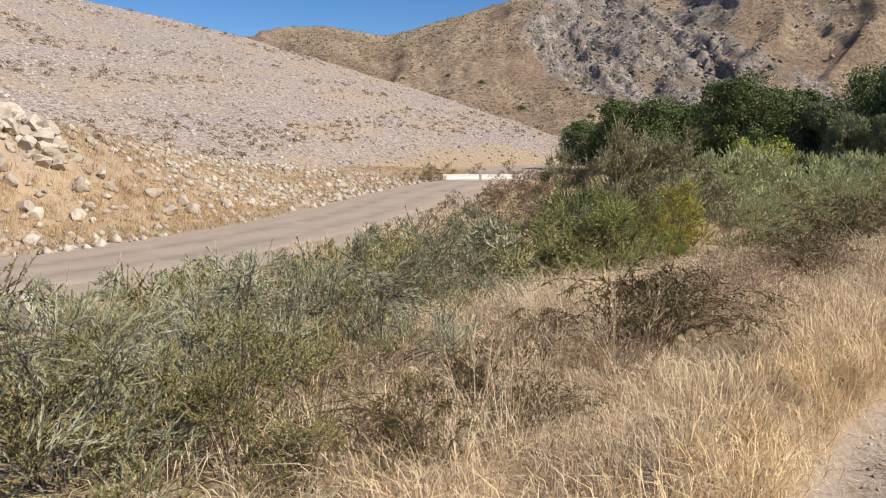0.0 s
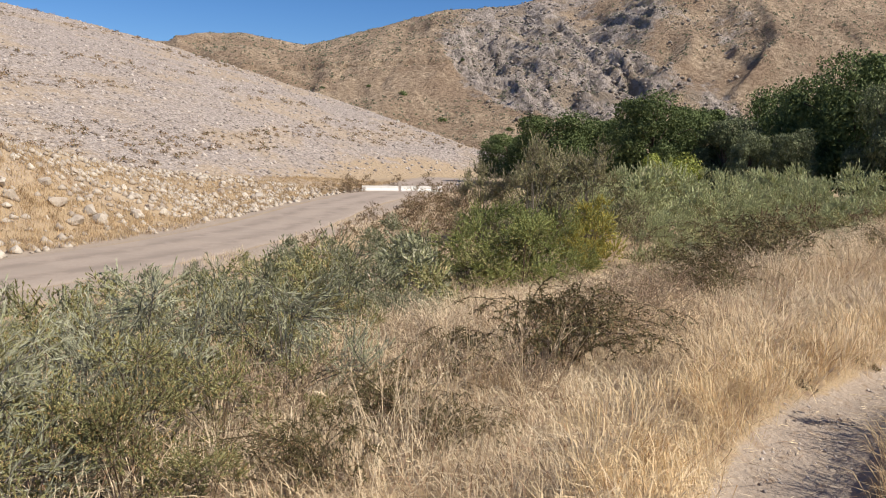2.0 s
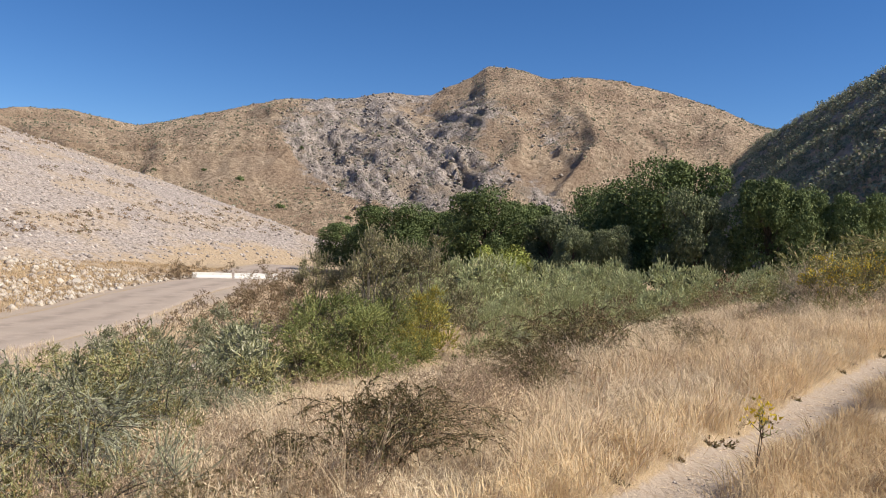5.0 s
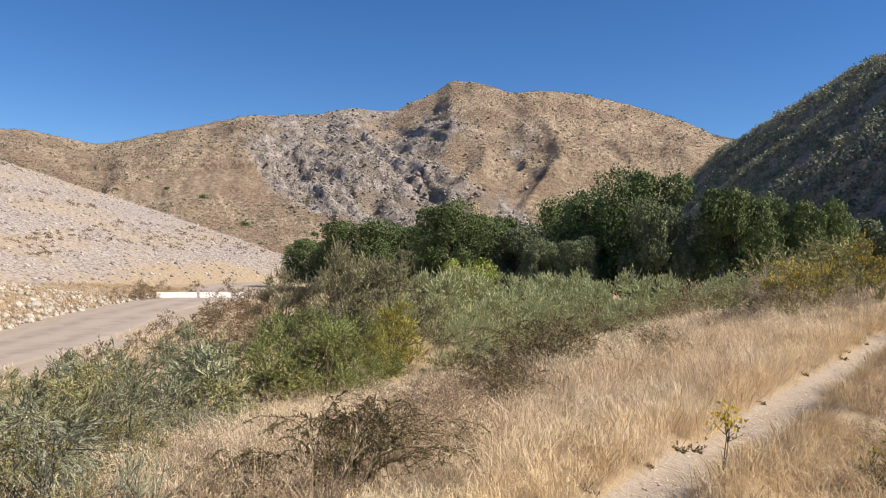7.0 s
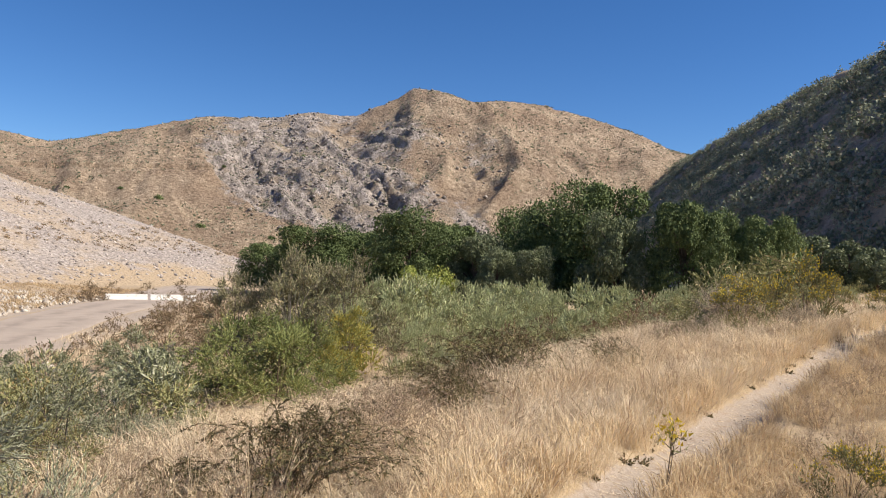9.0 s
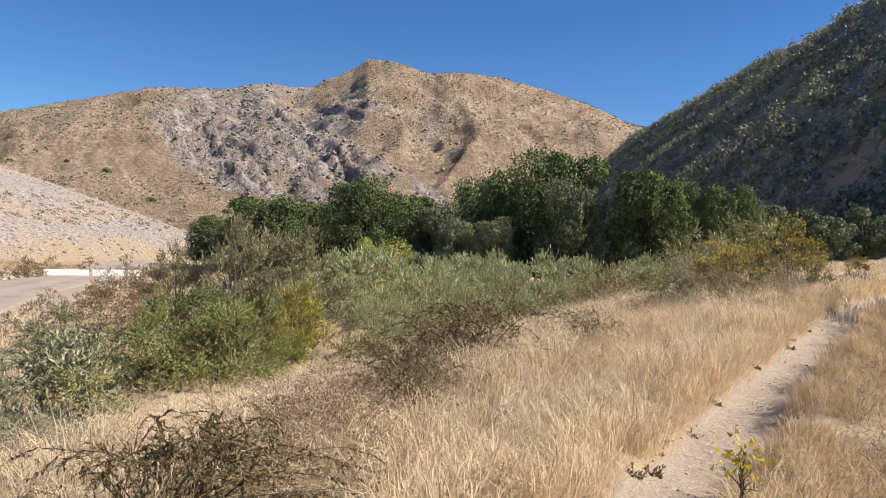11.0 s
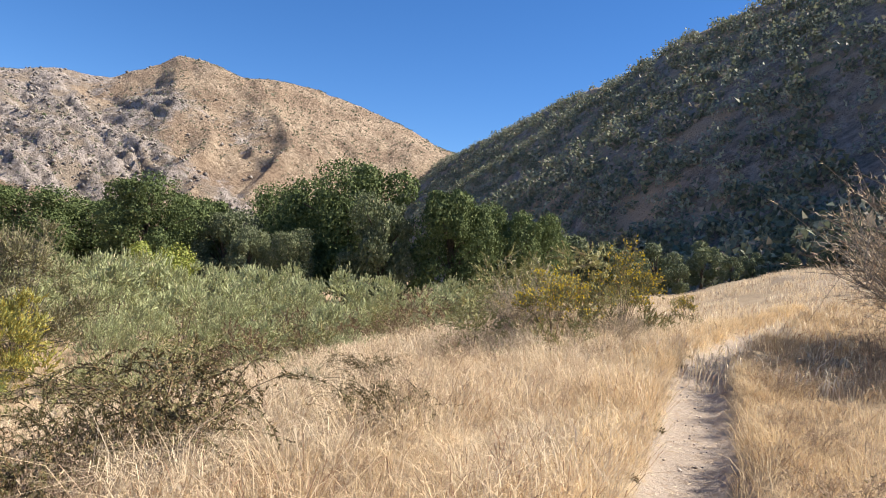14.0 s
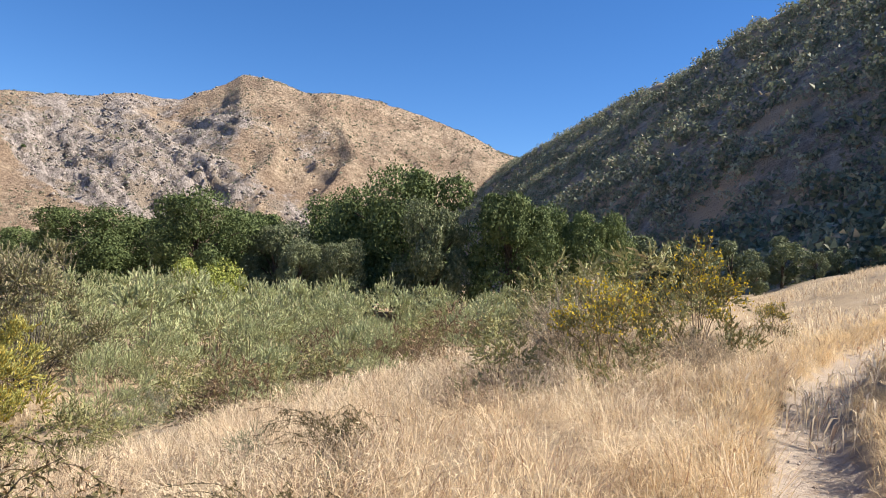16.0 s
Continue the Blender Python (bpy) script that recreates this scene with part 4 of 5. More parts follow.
# ---- trees ----
def tree(seed, height, wide, leaf_mat_, name="cottonwood_tree", lobes=22, per=1250, leaf=0.225, low=0.14):
    r = np.random.default_rng(seed)
    root = new(name)
    t = np.linspace(0, 1, 7)[None, :, None]
    trunk = np.concatenate([np.zeros((1, 7, 2)) + np.cumsum(r.normal(0, 0.08, (1, 7, 2)), 1), height * 0.75 * t], -1)
    part("trunk", *tubes(trunk, np.array([0.035 * height]), 0.008 * height, 8), M_BARK, root, shade=True)
    u = np.arange(lobes) * 2.4 + r.uniform(-0.5, 0.5, lobes)
    h = np.linspace(low, 0.84, lobes)
    rad_ = wide * np.sqrt(np.clip(1 - ((h - 0.4) / 0.6) ** 2, 0.05, 1)) * r.uniform(0.45, 0.74, lobes)
    c = np.stack([rad_ * np.cos(u), rad_ * np.sin(u), h * height], -1) + r.normal(0, 0.045 * height, (lobes, 3))
    s = np.linspace(0, 1, 5)[None, :, None]
    start = np.stack([0 * c[:, 0], 0 * c[:, 0], np.clip(c[:, 2] * 0.55, 0.06 * height, None)], -1)[:, None]
    limbs = start + (c[:, None] - start) * s + np.array([0, 0, 0.05 * height]) * np.sin(s * math.pi)
    part("branchwork", *tubes(limbs, 0.012 * height, 0.004 * height, 4), M_BARK, root)
    size = wide * r.uniform(0.18, 0.44, lobes)
    d = unit(r.normal(0, 1, (lobes, per, 3)) + np.array([0, 0, 0.15]))
    lump = 1 + 0.13 * np.sin(d[..., 0] * 7 + c[:, None, 0]) * np.sin(d[..., 1] * 7 + c[:, None, 1] * 3) + 0.09 * np.sin(d[..., 2] * 11 + c[:, None, 2])
    p = c[:, None] + d * (size[:, None] * lump * r.uniform(0.72, 1.14, (lobes, per)))[..., None] * np.array([1, 1, 0.9])
    p, face = p.reshape(-1, 3), d.reshape(-1, 3)
    keep = p[:, 2] > 0.1
    part("crown", *leaves(p[keep], r.normal(0, 1, p[keep].shape) + np.array([0, 0, -0.5]), leaf, leaf * 0.8, r, face[keep], 0.5), leaf_mat_, root)
    return root


TREE_DARK = Kind(lambda s: tree(s, 9.5, 4.6, M_TREE), [201, 202], "dark green broad-crowned tree beyond the willow thicket", "tree", "trees in the valley")
TREE_GREY = Kind(lambda s: tree(s, 8.5, 4.2, M_TREE_GREY, "willow_tree"), [211], "grey-green bushy tree at the edge of the grove", "tree", "trees in the valley")
TREE_FOOT = Kind(lambda s: tree(s, 8.5, 4.2, M_TREE_GREY, "willow_tree", 11, 420, 0.42), [212], "grey-green bushy tree at the foot of the shaded hill", "tree", "trees below the hill")
TREE_LIME = Kind(lambda s: tree(s, 4.6, 3.0, M_LIME, "young_willow_tree", 14, 700, 0.17, 0.12), [221], "bright yellow-green young tree in front of the dark grove", "tree", "young trees")
for a, dist, up_, wide_, kind in ((10.6, 80, 1.2, 0.62, TREE_DARK), (14.0, 74, 2.4, 0.85, TREE_DARK), (17.2, 78, 2.5, 0.8, TREE_DARK), (20.6, 66, 3.8, 0.85, TREE_DARK), (23.5, 74, 3.4, 0.75, TREE_DARK), (25.4, 66, 2.4, 0.68, TREE_GREY), (28.8, 76, 4.0, 0.75, TREE_DARK), (31.0, 70, 4.9, 0.8, TREE_DARK), (33.4, 67, 6.3, 1.08, TREE_DARK), (35.4, 61, 4.3, 0.7, TREE_GREY), (40.1, 62, 5.8, 0.84, TREE_DARK), (42.0, 67, 4.4, 0.6, TREE_DARK), (45.2, 66, 4.7, 0.62, TREE_DARK), (47.0, 72, 2.5, 0.32, TREE_DARK), (29.6, 61, 1.5, 0.5, TREE_GREY), (27.0, 62, 1.4, 0.45, TREE_GREY)):
    x, y = dist * math.sin(radians(a)), dist * math.cos(radians(a))
    z = ground(x, y)
    tall_ = 1.55 + dist * math.tan(radians(up_)) - z
    full = {TREE_DARK: 9.5, TREE_GREY: 8.5, TREE_LIME: 4.6}[kind]
    k = wide_ * dist / 68
    kind.plant(x, y, k, tall_ / full / k, z=z)
for a, dist, up_ in ((52.0, 70, 1.9), (53.6, 74, 2.6), (55.0, 70, 1.4), (56.6, 76, 3.0), (58.2, 72, 1.8), (59.6, 76, 2.6), (61.5, 72, 2.4), (63.5, 70, 3.0), (50.4, 72, 2.4), (48.6, 76, 2.6), (66, 66, 3.2)):
    x, y = dist * math.sin(radians(a)), dist * math.cos(radians(a))
    z = ground(x, y)
    k = (1.55 + dist * math.tan(radians(up_)) - z) / 8.0
    TREE_FOOT.plant(x, y, max(0.25, k), z=z)
for a, dist, k in ((21.4, 55, 0.78), (22.9, 57, 0.6)):
    TREE_LIME.plant(dist * math.sin(radians(a)), dist * math.cos(radians(a)), k)


# ---- scrub on the hills ----
def scrub(name, places, sizes, per, leaf, mat, seed, tall=0.72):
    r = np.random.default_rng(seed)
    n = len(places)
    d = unit(r.normal(0, 1, (n, per, 3)) * np.array([1, 1, 0.8]) + np.array([0, 0, 0.35]))
    p = places[:, None] + d * (sizes[:, None] * r.uniform(0.3, 1.0, (n, per)))[..., None] * np.array([1, 1, tall]) + np.array([0, 0, tall - 0.72]) * sizes[:, None, None]
    ln = np.repeat(sizes, per) * leaf
    v, f = leaves(p.reshape(-1, 3), r.normal(0, 1, (n * per, 3)), 1.0, 0.9, r, d.reshape(-1, 3))
    c = np.repeat(p.reshape(-1, 3), 3, 0)
    v = c + (v - c) * np.repeat(ln, 3)[:, None]
    return build(name, v, f, mat)


def surface_points(xs, ys, zs, n, r):
    j, i = r.integers(0, xs.shape[0] - 1, n), r.integers(0, xs.shape[1] - 1, n)
    u, v = r.uniform(0, 1, n), r.uniform(0, 1, n)
    mixed = [(g[j, i] * (1 - u) + g[j, i + 1] * u) * (1 - v) + (g[j + 1, i] * (1 - u) + g[j + 1, i + 1] * u) * v for g in (xs, ys, zs)]
    return np.stack(mixed, -1)


r = np.random.default_rng(300)
pts = surface_points(px[:80, 56:160], py[:80, 56:160], pz[:80, 56:160], 7600, r)
qa = pts[:, 0] * math.sin(RIDGE) + pts[:, 1] * math.cos(RIDGE)
pts = pts[(qa > -20) & (qa < 760) & (pts[:, 2] > -1)]
keep = vnoise(pts[:, 0] * 0.04, pts[:, 1] * 0.04, 80) > 0.06
low_pts = surface_points(px[:26, 60:100], py[:26, 60:100], pz[:26, 60:100], 900, r)
pts = np.vstack([pts[keep], low_pts[low_pts[:, 2] > -1.5]])
size = 0.95 + 2.3 * r.uniform(0, 1, len(pts)) ** 1.6
pale = r.uniform(0, 1, len(pts)) < 0.28 + 0.3 * vnoise(pts[:, 0] * 0.03, pts[:, 1] * 0.03, 83)
tagged(scrub("hillside_scrub", pts[~pale], size[~pale], 54, 0.3, M_CHAPARRAL, 301, 1.0), "dark grey-green scrub covering the shaded hillside", "scrub", kind="stuff")
tagged(scrub("hillside_sage", pts[pale], size[pale] * 0.85, 54, 0.28, M_HILL_SAGE, 303, 1.0), "pale sage bushes dotted over the shaded hillside", "scrub", kind="stuff")
pts = surface_points(hx[:150], hy[:150], hz[:150], 5200, r)
pts = pts[(pts[:, 2] > -1.5) & (np.degrees(np.arctan2(pts[:, 0], pts[:, 1])) > -45)]
band = vnoise(pts[:, 2] * 0.55, pts[:, 0] * 0.03, 81) * vnoise(pts[:, 0] * 0.1, pts[:, 1] * 0.1, 82)
pts = pts[band > 0.34]
tagged(scrub("gravel_slope_scrub", pts, r.uniform(0.25, 0.62, len(pts)), 34, 0.34, M_BROWN, 302), "low dry brown scrub on the gravel slope", "scrub", kind="stuff")
pts = surface_points(mx[:150, 18:370], my[:150, 18:370], mz[:150, 18:370], 15000, r)
pa = np.degrees(np.arctan2(pts[:, 0], pts[:, 1]))
pts = pts[(pa > -20) & (pa < 48) & (pts[:, 2] > 3) & (vnoise(pts[:, 0] * 0.02, pts[:, 1] * 0.02, 84) > 0.3)]
tagged(scrub("mountain_scrub", pts, r.uniform(0.4, 1.5, len(pts)), 6, 0.9, M_CHAPARRAL, 303), "sparse dark scrub scattered over the mountain", "scrub", kind="stuff")


for a, dist, k in ((2.8, 480, 3.0), (5.5, 455, 3.0), (10.5, 440, 2.6), (0.2, 500, 2.0), (8.6, 520, 1.6), (6.9, 540, 1.8), (12.4, 560, 1.8), (-3.0, 500, 1.8), (30.5, 480, 2.4), (33.2, 500, 2.2), (35.0, 520, 2.2)):
    i, j = int(np.searchsorted(maz, a)), int(np.searchsorted(mrad, dist))
    tagged(scrub("juniper_bush", np.array([[mx[j, i], my[j, i], mz[j, i]]]), np.array([k]), 160, 0.35, M_TREE, int(dist)), "round dark bush standing alone on the mountain slope", "bush", "bushes on the mountain")


# ---- stones ----
def stone_mesh(seed, subdiv=2):
    bm = bmesh.new()
    bmesh.ops.create_icosphere(bm, subdivisions=subdiv, radius=1.0)
    r = np.random.default_rng(seed)
    planes = unit(r.normal(0, 1, (9, 3)) * np.array([1, 1, 0.8]))
    offs = r.uniform(0.36, 0.72, 9)
    for v in bm.verts:
        p = np.array(v.co)
        for q_, o in zip(planes, offs):
            over = p @ q_ - o
            if over > 0:
                p = p - q_ * over
        v.co = Vector(p * (1 + 0.03 * r.normal()))
    me = bpy.data.meshes.new("boulder")
    bm.to_mesh(me)
    bm.free()
    me.materials.append(M_ROCK)
    return me


STONES = [stone_mesh(400 + k) for k in range(7)]


def boulder(x, y, size, label, group, z=None, squash=0.7):
    ob = new("boulder", STONES[int(r.integers(0, 7))])
    zz = ground(x, y) if z is None else z
    ob.matrix_basis = pose(x, y, zz + size * 0.22, r.uniform(-25, 25), r.uniform(-25, 25), r.uniform(0, 360)) @ Matrix.Diagonal((size * r.uniform(0.8, 1.3), size * r.uniform(0.7, 1.0), size * squash, 1))
    return tagged(ob, label, "boulder", group)


def rubble(name, places, sizes, mat, seed):
    """Many loose stones in one mesh: a squashed, cut octahedron each."""
    r = np.random.default_rng(seed)
    base = np.array([(1, 0, 0), (0.2, 0.9, 0), (-0.9, 0.3, 0), (-0.3, -0.9, 0.1), (0.15, 0.1, 0.8), (0, 0, -0.6)])
    tri = np.array([(0, 1, 4), (1, 2, 4), (2, 3, 4), (3, 0, 4), (1, 0, 5), (2, 1, 5), (3, 2, 5), (0, 3, 5)])
    n = len(places)
    a = r.uniform(0, 2 * math.pi, n)
    v = base[None] * r.uniform(0.7, 1.3, (n, 6, 3)) * sizes[:, None, None]
    c, s = np.cos(a)[:, None], np.sin(a)[:, None]
    v = np.stack([v[..., 0] * c - v[..., 1] * s, v[..., 0] * s + v[..., 1] * c, v[..., 2]], -1) + places[:, None]
    f = (np.arange(n)[:, None, None] * 6 + tri[None]).reshape(-1, 3)
    return build(name, v.reshape(-1, 3), f, mat)


r = np.random.default_rng(310)
count = 0
while count < 290:
    crest = r.uniform() < 0.78
    k = r.uniform(0.17, 0.41) if crest else r.uniform(0.25, 0.68)
    i = int(k * (len(ROAD_LINE) - 2))
    d = unit(ROAD_LINE[i + 1] - ROAD_LINE[i])
    o = r.normal(10.6, 1.4) if crest else r.uniform(4.2, 13)
    x, y = ROAD_LINE[i] + np.array([-d[1], d[0]]) * o
    dense = vnoise(np.array([x * 0.22]), np.array([y * 0.22]), 86)[0]
    if (not crest and r.uniform() > dense * 1.3) or (o > 8.5 and y > 38):
        continue
    boulder(x, y, r.uniform(0.2, 0.6) * (1.2 if o > 9 else 0.8), "pale angular boulder on the embankment beside the road", "boulders on the embankment")
    count += 1
for k in range(46):
    x, y = r.uniform(-19, -10), r.uniform(25, 35)
    if road_gap(x, y) > 4:
        boulder(x, y, r.uniform(0.16, 0.48), "pale angular boulder on the embankment beside the road", "boulders on the embankment")
n = 9000
k = r.uniform(0.12, 0.75, n) * (len(ROAD_LINE) - 2)
i = k.astype(int)
d = unit(ROAD_LINE[i + 1] - ROAD_LINE[i])
p = ROAD_LINE[i] + np.stack([-d[:, 1], d[:, 0]], -1) * r.uniform(3.0, 15, n)[:, None] + d * r.uniform(0, 1, n)[:, None]
dense = vnoise(p[:, 0] * 0.25, p[:, 1] * 0.25, 87)
p = p[r.uniform(0, 1, n) < dense]
tagged(rubble("embankment_rubble", np.column_stack([p, ground_parts(p[:, 0], p[:, 1])[0] + 0.02]), r.uniform(0.07, 0.28, len(p)), M_ROCK, 311), "loose pale rubble on the embankment", "rubble", kind="stuff")
pts = surface_points(hx[:150], hy[:150], hz[:150], 18000, r)
pa = np.degrees(np.arctan2(pts[:, 0], pts[:, 1]))
pts = pts[(pa > -40) & (pts[:, 2] > -1.8)]
tagged(rubble("slope_gravel", pts, 0.06 + 0.26 * r.uniform(0, 1, len(pts)) ** 2, M_GRAVEL, 312), "grey stones strewn over the gravel hillside", "gravel", kind="stuff")
j, i = r.integers(0, 149, 26000), r.integers(18, 370, 26000)
pick = r.uniform(0, 1, len(j)) < rocky[j, i] * 1.1 - 0.15
pts = np.stack([g[j, i] for g in (mx, my, mz)], -1)[pick] + r.normal(0, 1.0, (int(pick.sum()), 3)) * np.array([1, 1, 0.2])
tagged(rubble("crag_rocks", pts, 0.4 + 1.7 * r.uniform(0, 1, len(pts)) ** 3.5, M_CRAG, 313), "jagged grey rock outcrops on the mountainside", "rocks", kind="stuff")
boulder(-8.2, 15.2, 0.75, "large white boulder at the roadside bank", "roadside boulders", squash=0.9)
for x, y, k in ((1.9, 23.0, 0.4), (2.6, 23.6, 0.3), (1.2, 23.4, 0.3), (3.0, 24.0, 0.35), (0.2, 23.0, 0.25), (-1.4, 27.5, 0.3)):
    boulder(x, y, k, "pale boulder among the shrubs in the wash", "boulders in the wash")

# ---- barrier across the road ----
def barrier(x, y, turn, length):
    """A low concrete rail block with a sloped foot."""
    prof = [(-0.24, 0), (0.24, 0), (0.22, 0.12), (0.12, 0.22), (0.09, 0.42), (-0.09, 0.42), (-0.12, 0.22), (-0.22, 0.12)]
    bm = bmesh.new()
    ends = [[bm.verts.new((e * length / 2, a, b)) for a, b in prof] for e in (-1, 1)]
    for k in range(8):
        bm.faces.new((ends[0][k], ends[0][(k + 1) % 8], ends[1][(k + 1) % 8], ends[1][k]))
    bm.faces.new(ends[0][::-1])
    bm.faces.new(ends[1])
    bmesh.ops.recalc_face_normals(bm, faces=bm.faces)
    bmesh.ops.bevel(bm, geom=bm.edges[:], offset=0.015, segments=1, affect="EDGES")
    me = bpy.data.meshes.new("concrete_barrier")
    bm.to_mesh(me)
    bm.free()
    me.materials.append(M_CONCRETE)
    ob = new("concrete_barrier", me)
    ob.matrix_basis = pose(x, y, -2.22, 0, 0, turn)
    return tagged(ob, "low whitewashed concrete barrier across the dirt road", "barrier", "road barriers")


barrier(1.4, 62.6, 2, 2.9)
barrier(4.7, 62.75, 3, 3.3)
for x, y, k in ((-1.0, 60.6, 0.7), (-0.4, 61.4, 0.6), (-1.2, 61.5, 0.8), (-2.6, 60.0, 0.6), (0.4, 66, 0.7), (3.0, 68, 0.7), (5.6, 67, 0.8)):
    BROWN_FAR.plant(x, y, k)


# ---- grass ----
def blades(name, x, y, height, width, lean, mat, seed, label, tuft=12, droop=0.35):
    """Bent grass blades with fuller heads, in tufts that lean together: two triangles each."""
    r = np.random.default_rng(seed)
    n = len(x)
    z = ground_parts(x, y)[0] - 0.01
    blow = 2 * math.pi * vnoise(x * 1.7, y * 1.7, seed) * 2
    a = blow + r.normal(0, 1.1, n)
    h = height * r.uniform(0.45, 1.15, n) * (0.65 + 0.7 * vnoise(x * 5, y * 5, seed + 1))
    l = h * lean * r.uniform(0.05, 1.0, n)
    d = np.stack([np.cos(a), np.sin(a), 0 * a], -1)
    f = r.uniform(0, 2 * math.pi, n)
    w = np.stack([np.cos(f), np.sin(f), 0 * f], -1) * (width * r.uniform(0.6, 1.4, n))[:, None] * 0.5
    p0 = np.stack([x, y, z], -1)
    p1 = p0 + d * (0.4 * l)[:, None] + np.array([0, 0, 1.0]) * (0.68 * h)[:, None]
    p2 = p0 + d * l[:, None] + np.array([0, 0, 1.0]) * (h * (1 - droop * r.uniform(0, 1, n) * lean))[:, None]
    v = np.stack([p0, p1 - w * 1.3, p1 + w * 1.3, p2], 1).reshape(-1, 3)
    t = np.array([(0, 2, 1), (1, 2, 3)])
    faces = (np.arange(n)[:, None, None] * 4 + t[None]).reshape(-1, 3)
    return tagged(build(name, v, faces, mat), label, "grass", kind="stuff")


def tufted(n, xr, yr, r, tuft=12, spread=0.07):
    """Places in small tufts over a rectangle."""
    m = max(1, n // tuft)
    c = np.stack([r.uniform(*xr, m), r.uniform(*yr, m)], -1)
    p = np.repeat(c, tuft, 0) + r.normal(0, spread, (m * tuft, 2))
    return p[:, 0], p[:, 1]


r = np.random.default_rng(500)
# left of the path: pale feathery grass on the bench
x, y = tufted(310000, (-3, 16), (1.0, 19), r, tuft=22, spread=0.085)
td, _ = off_line(x, y, TRAIL_LINE)
s = line_s(x, y)
q_ = (x - 5.35) * 0.83 + (y - 6.05) * 0.557
ok = (td > 0.30 + 0.08 * fbm(x * 3, y * 3, 2, 90)) & (x > np.interp(y, [2, 3, 4.5, 6, 8, 12, 15, 19, 24, 30], EDGE) - 0.5) & (s < 10) & (q_ < 13) & (vnoise(x * 1.1, y * 1.1, 91) + 0.3 * (s < 4) > 0.42) & (vnoise(x * 2.7, y * 2.7, 98) > 0.24)
h = (0.23 + 0.2 * smooth(4, 8.5, np.hypot(x, y))) * (0.35 + 0.7 * vnoise(x * 0.8, y * 0.8, 92) + 0.55 * vnoise(x * 2.7, y * 2.7, 98))
blades("dry_grass", x[ok], y[ok], h[ok], 0.0038, 1.6, M_STRAW, 501, "pale feathery dry grass on the bank beside the path")
x, y = tufted(90000, (-1, 9), (2.4, 10), r, tuft=18, spread=0.05)
td, _ = off_line(x, y, TRAIL_LINE)
ok = (td > 0.34) & (td < 4.5) & (x > np.interp(y, [2, 3, 4.5, 6, 8, 12, 15, 19, 24, 30], EDGE) - 0.3)
blades("fine_dry_grass", x[ok], y[ok], 0.17, 0.0026, 2.2, M_STRAW, 507, "fine matted dry grass low on the bank")
# feathery seed heads on the pale grass
x, y = tufted(60000, (-2, 13), (1.5, 15), r, tuft=20, spread=0.11)
td, _ = off_line(x, y, TRAIL_LINE)
ok = (td > 0.36) & (line_s(x, y) < 7) & (x > np.interp(y, [2, 3, 4.5, 6, 8, 12, 15, 19, 24, 30], EDGE) - 0.3) & (vnoise(x * 0.9, y * 0.9, 99) > 0.35) & (td > 0.9) & (np.hypot(x, y) > 4.6)
x, y = x[ok], y[ok]
p = np.column_stack([x, y, ground_parts(x, y)[0] + (0.16 + 0.2 * smooth(4, 8, np.hypot(x, y))) * r.uniform(0.5, 1.35, len(x))])
tagged(build("grass_heads", *leaves(p, r.normal(0, 0.8, p.shape) + np.array([-0.5, 0.2, 0.1]), 0.055, 0.0055, r), M_STRAW), "pale feathery seed heads above the dry grass", "grass", kind="stuff")
# golden taller grass along the path
m = 34000
i = r.integers(0, len(TRAIL_LINE) - 2, m // 20)
d = unit(TRAIL_LINE[i + 1] - TRAIL_LINE[i])
o = 0.36 + np.abs(r.normal(0, 0.3, len(i)))
c = TRAIL_LINE[i] + np.stack([-d[:, 1], d[:, 0]], -1) * o[:, None] + d * r.uniform(0, 0.25, len(i))[:, None]
p = np.repeat(c, 20, 0) + r.normal(0, 0.05, (len(i) * 20, 2))
blades("golden_grass", p[:, 0], p[:, 1], 0.29, 0.0034, 1.3, M_GOLD, 502, "taller golden dry grass along the edge of the path")
# right of the path
m = 5600
i = r.integers(int(len(TRAIL_LINE) * 0.2), len(TRAIL_LINE) - 2, m)
d = unit(TRAIL_LINE[i + 1] - TRAIL_LINE[i])
o = 0.40 + r.exponential(1.3, m)
c = TRAIL_LINE[i] - np.stack([-d[:, 1], d[:, 0]], -1) * o[:, None] + d * r.uniform(0, 0.25, m)[:, None]
c = c[vnoise(c[:, 0] * 1.4, c[:, 1] * 1.4, 93) > 0.3]
p = np.repeat(c, 14, 0) + r.normal(0, 0.06, (len(c) * 14, 2))
td = off_line(p[:, 0], p[:, 1], TRAIL_LINE)[0]
p = p[td < -0.36]
blades("dry_grass", p[:, 0], p[:, 1], 0.24, 0.004, 1.5, M_OCHRE, 503, "dry tufted grass on the upper side of the path")
# slope beyond the end of the path
x, y = tufted(80000, (12, 46), (6, 34), r, spread=0.16)
s = line_s(x, y)
ok = (s < 9) & (np.hypot(x, y) > 15) & (vnoise(x * 0.5, y * 0.5, 95) > 0.3)
blades("dry_grass", x[ok], y[ok], 0.3, 0.013, 0.8, M_STRAW, 504, "dry straw grass on the sandy slope")
# openings in the wash
x, y = tufted(70000, (-6, 14), (6, 40), r, spread=0.13)
s = line_s(x, y)
rd = off_line(x, y, ROAD_LINE)[0]
ok = (s > 7) & (rd < -2.8) & (vnoise(x * 0.6, y * 0.6, 96) > 0.4)
blades("dry_grass", x[ok], y[ok], 0.34, 0.009, 0.9, M_STRAW, 505, "dry grass between the shrubs in the wash")
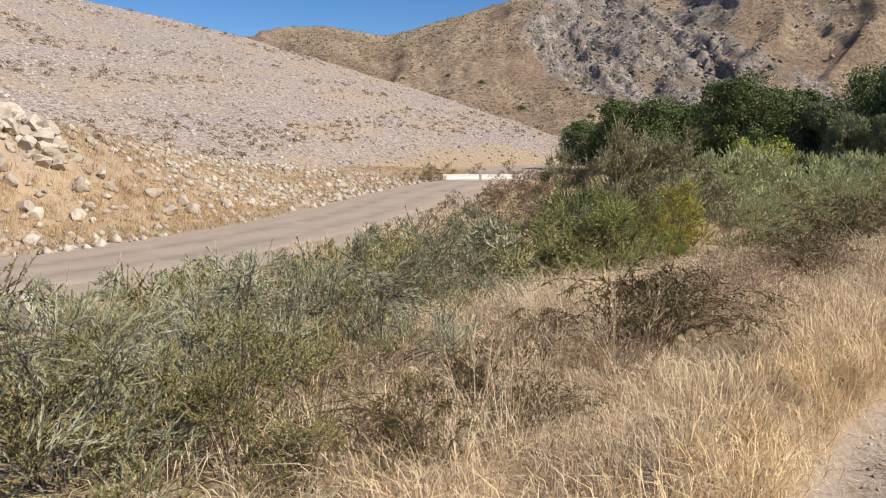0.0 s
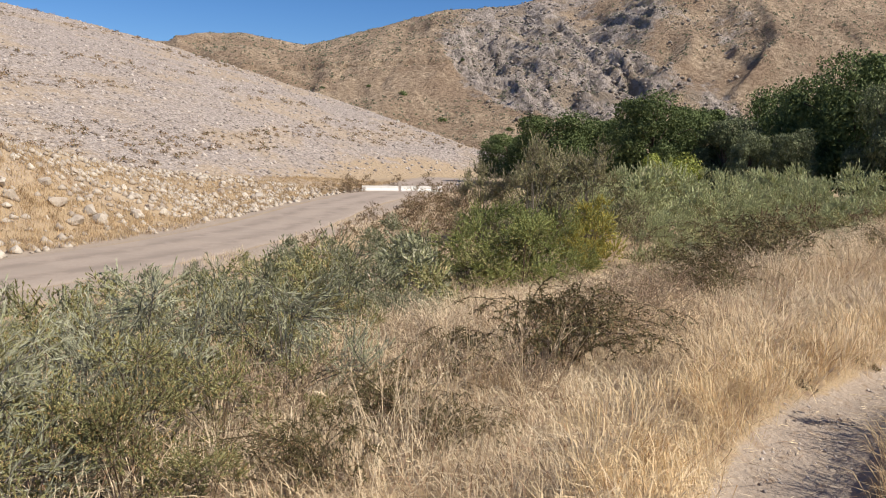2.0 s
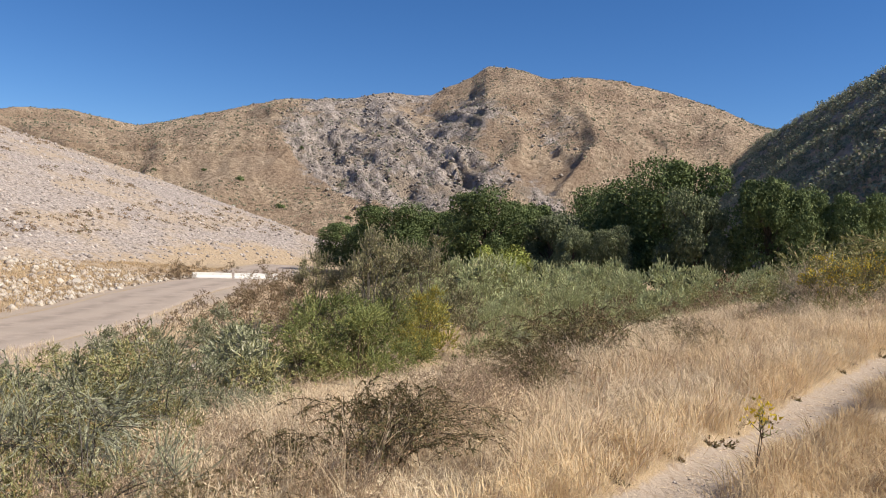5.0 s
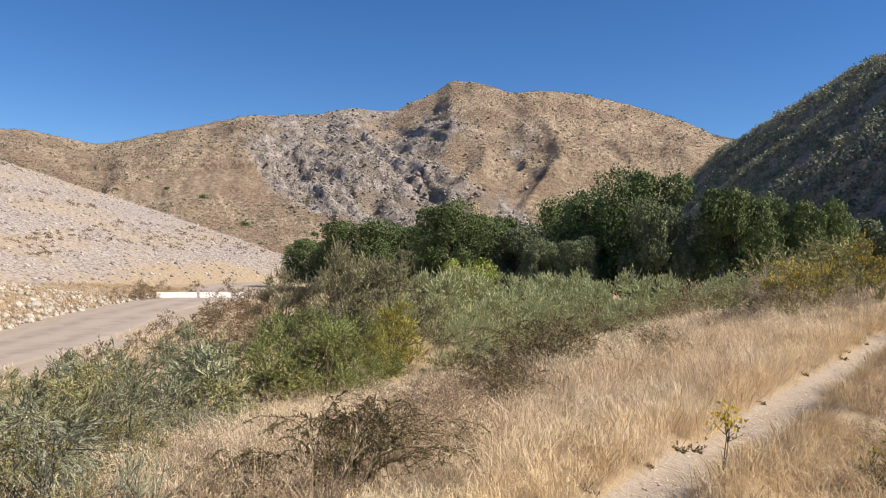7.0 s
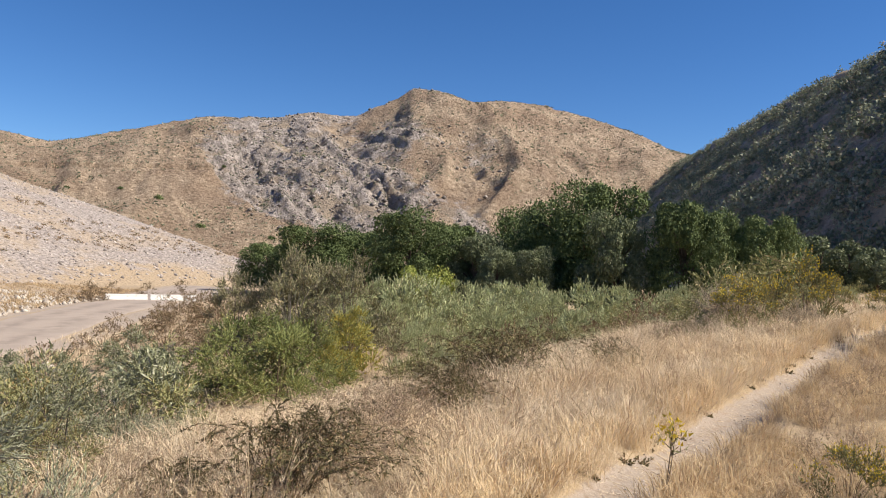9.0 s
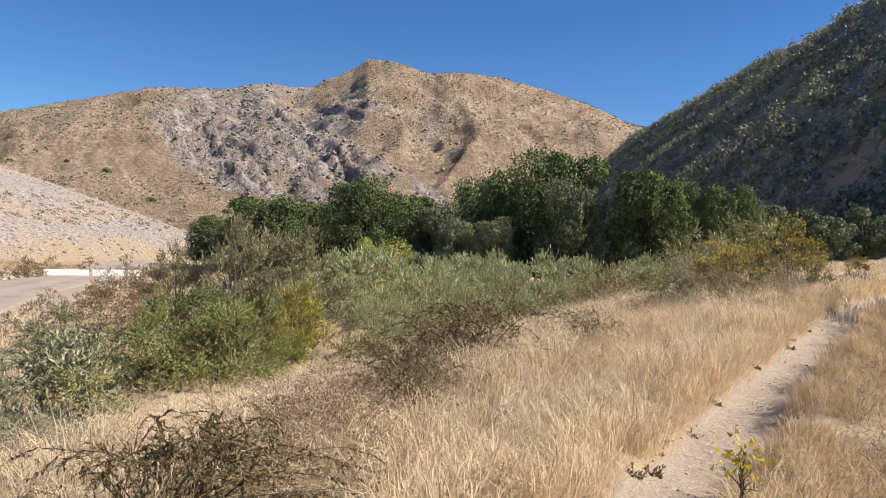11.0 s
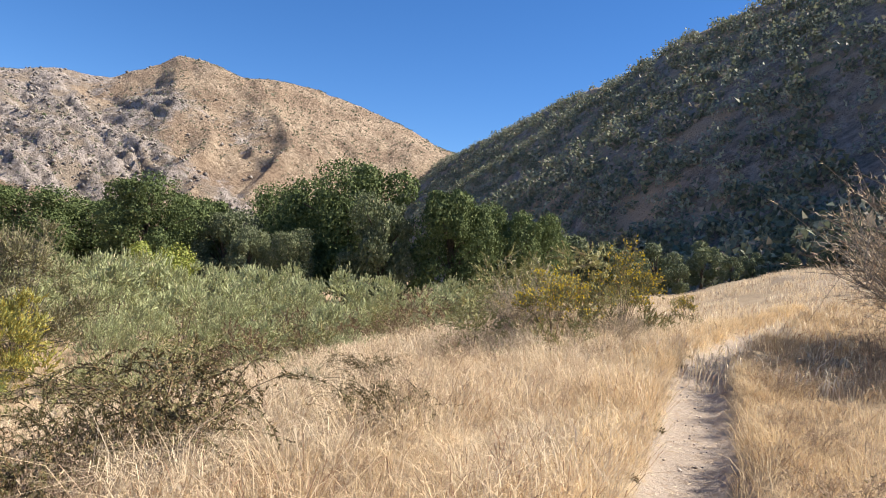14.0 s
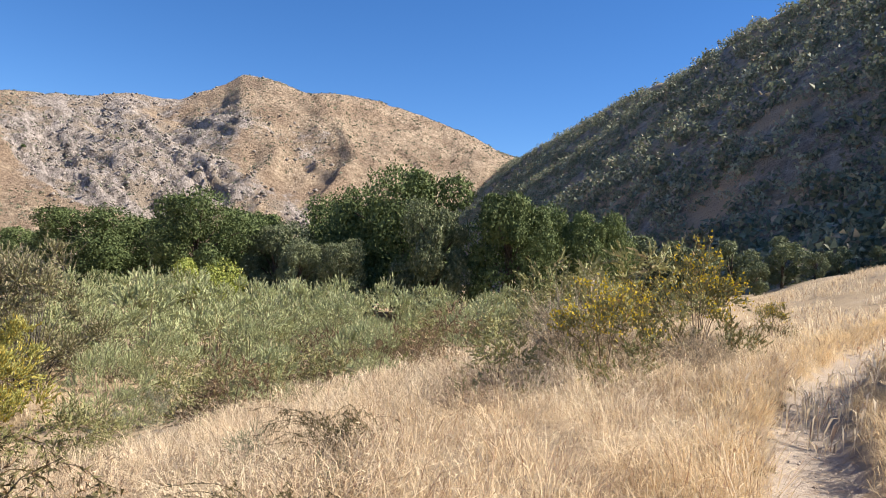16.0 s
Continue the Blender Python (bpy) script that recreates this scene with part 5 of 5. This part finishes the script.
# embankment and verge behind the road
m = 92000
k = r.uniform(0.1, 0.88, m // 16) * (len(ROAD_LINE) - 2)
i = k.astype(int)
d = unit(ROAD_LINE[i + 1] - ROAD_LINE[i])
c = ROAD_LINE[i] + np.stack([-d[:, 1], d[:, 0]], -1) * (2.9 + np.abs(r.normal(0, 6.5, len(i))))[:, None] + d * r.uniform(0, 1, len(i))[:, None]
c = c[vnoise(c[:, 0] * 0.35, c[:, 1] * 0.35, 97) > 0.16]
c = np.vstack([c, np.stack([r.uniform(-20, -9, 1100), r.uniform(24, 36, 1100)], -1)])
c = c[off_line(c[:, 0], c[:, 1], ROAD_LINE)[0] > 3.2]
p = np.repeat(c, 16, 0) + r.normal(0, 0.13, (len(c) * 16, 2))
blades("golden_grass", p[:, 0], p[:, 1], 0.27, 0.013, 0.8, M_OCHRE, 506, "golden dry grass on the rocky embankment")
# straw lying on the path
m = 2600
i = r.integers(int(len(TRAIL_LINE) * 0.25), len(TRAIL_LINE) - 2, m)
d = unit(TRAIL_LINE[i + 1] - TRAIL_LINE[i])
p = TRAIL_LINE[i] + np.stack([-d[:, 1], d[:, 0]], -1) * r.normal(0, 0.22, m)[:, None] + d * r.uniform(0, 0.25, m)[:, None]
p = np.column_stack([p, ground_parts(p[:, 0], p[:, 1])[0] + 0.012])
tagged(build("straw_litter", *leaves(p, r.normal(0, 1, (m, 3)) * np.array([1, 1, 0.06]), 0.07, 0.006, r, np.tile([0.0, 0.0, 1.0], (m, 1))), M_STRAW), "bits of dry straw lying on the footpath", "litter", kind="stuff")
n = 1500
i = r.integers(int(len(TRAIL_LINE) * 0.25), len(TRAIL_LINE) - 2, n)
d = unit(TRAIL_LINE[i + 1] - TRAIL_LINE[i])
p = TRAIL_LINE[i] + np.stack([-d[:, 1], d[:, 0]], -1) * r.normal(0, 0.2, n)[:, None] + d * r.uniform(0, 0.25, n)[:, None]
tagged(rubble("path_pebbles", np.column_stack([p, ground_parts(p[:, 0], p[:, 1])[0]]), 0.004 + 0.016 * r.uniform(0, 1, n) ** 3, M_GRAVEL, 314), "small grey pebbles on the footpath", "pebbles", kind="stuff")
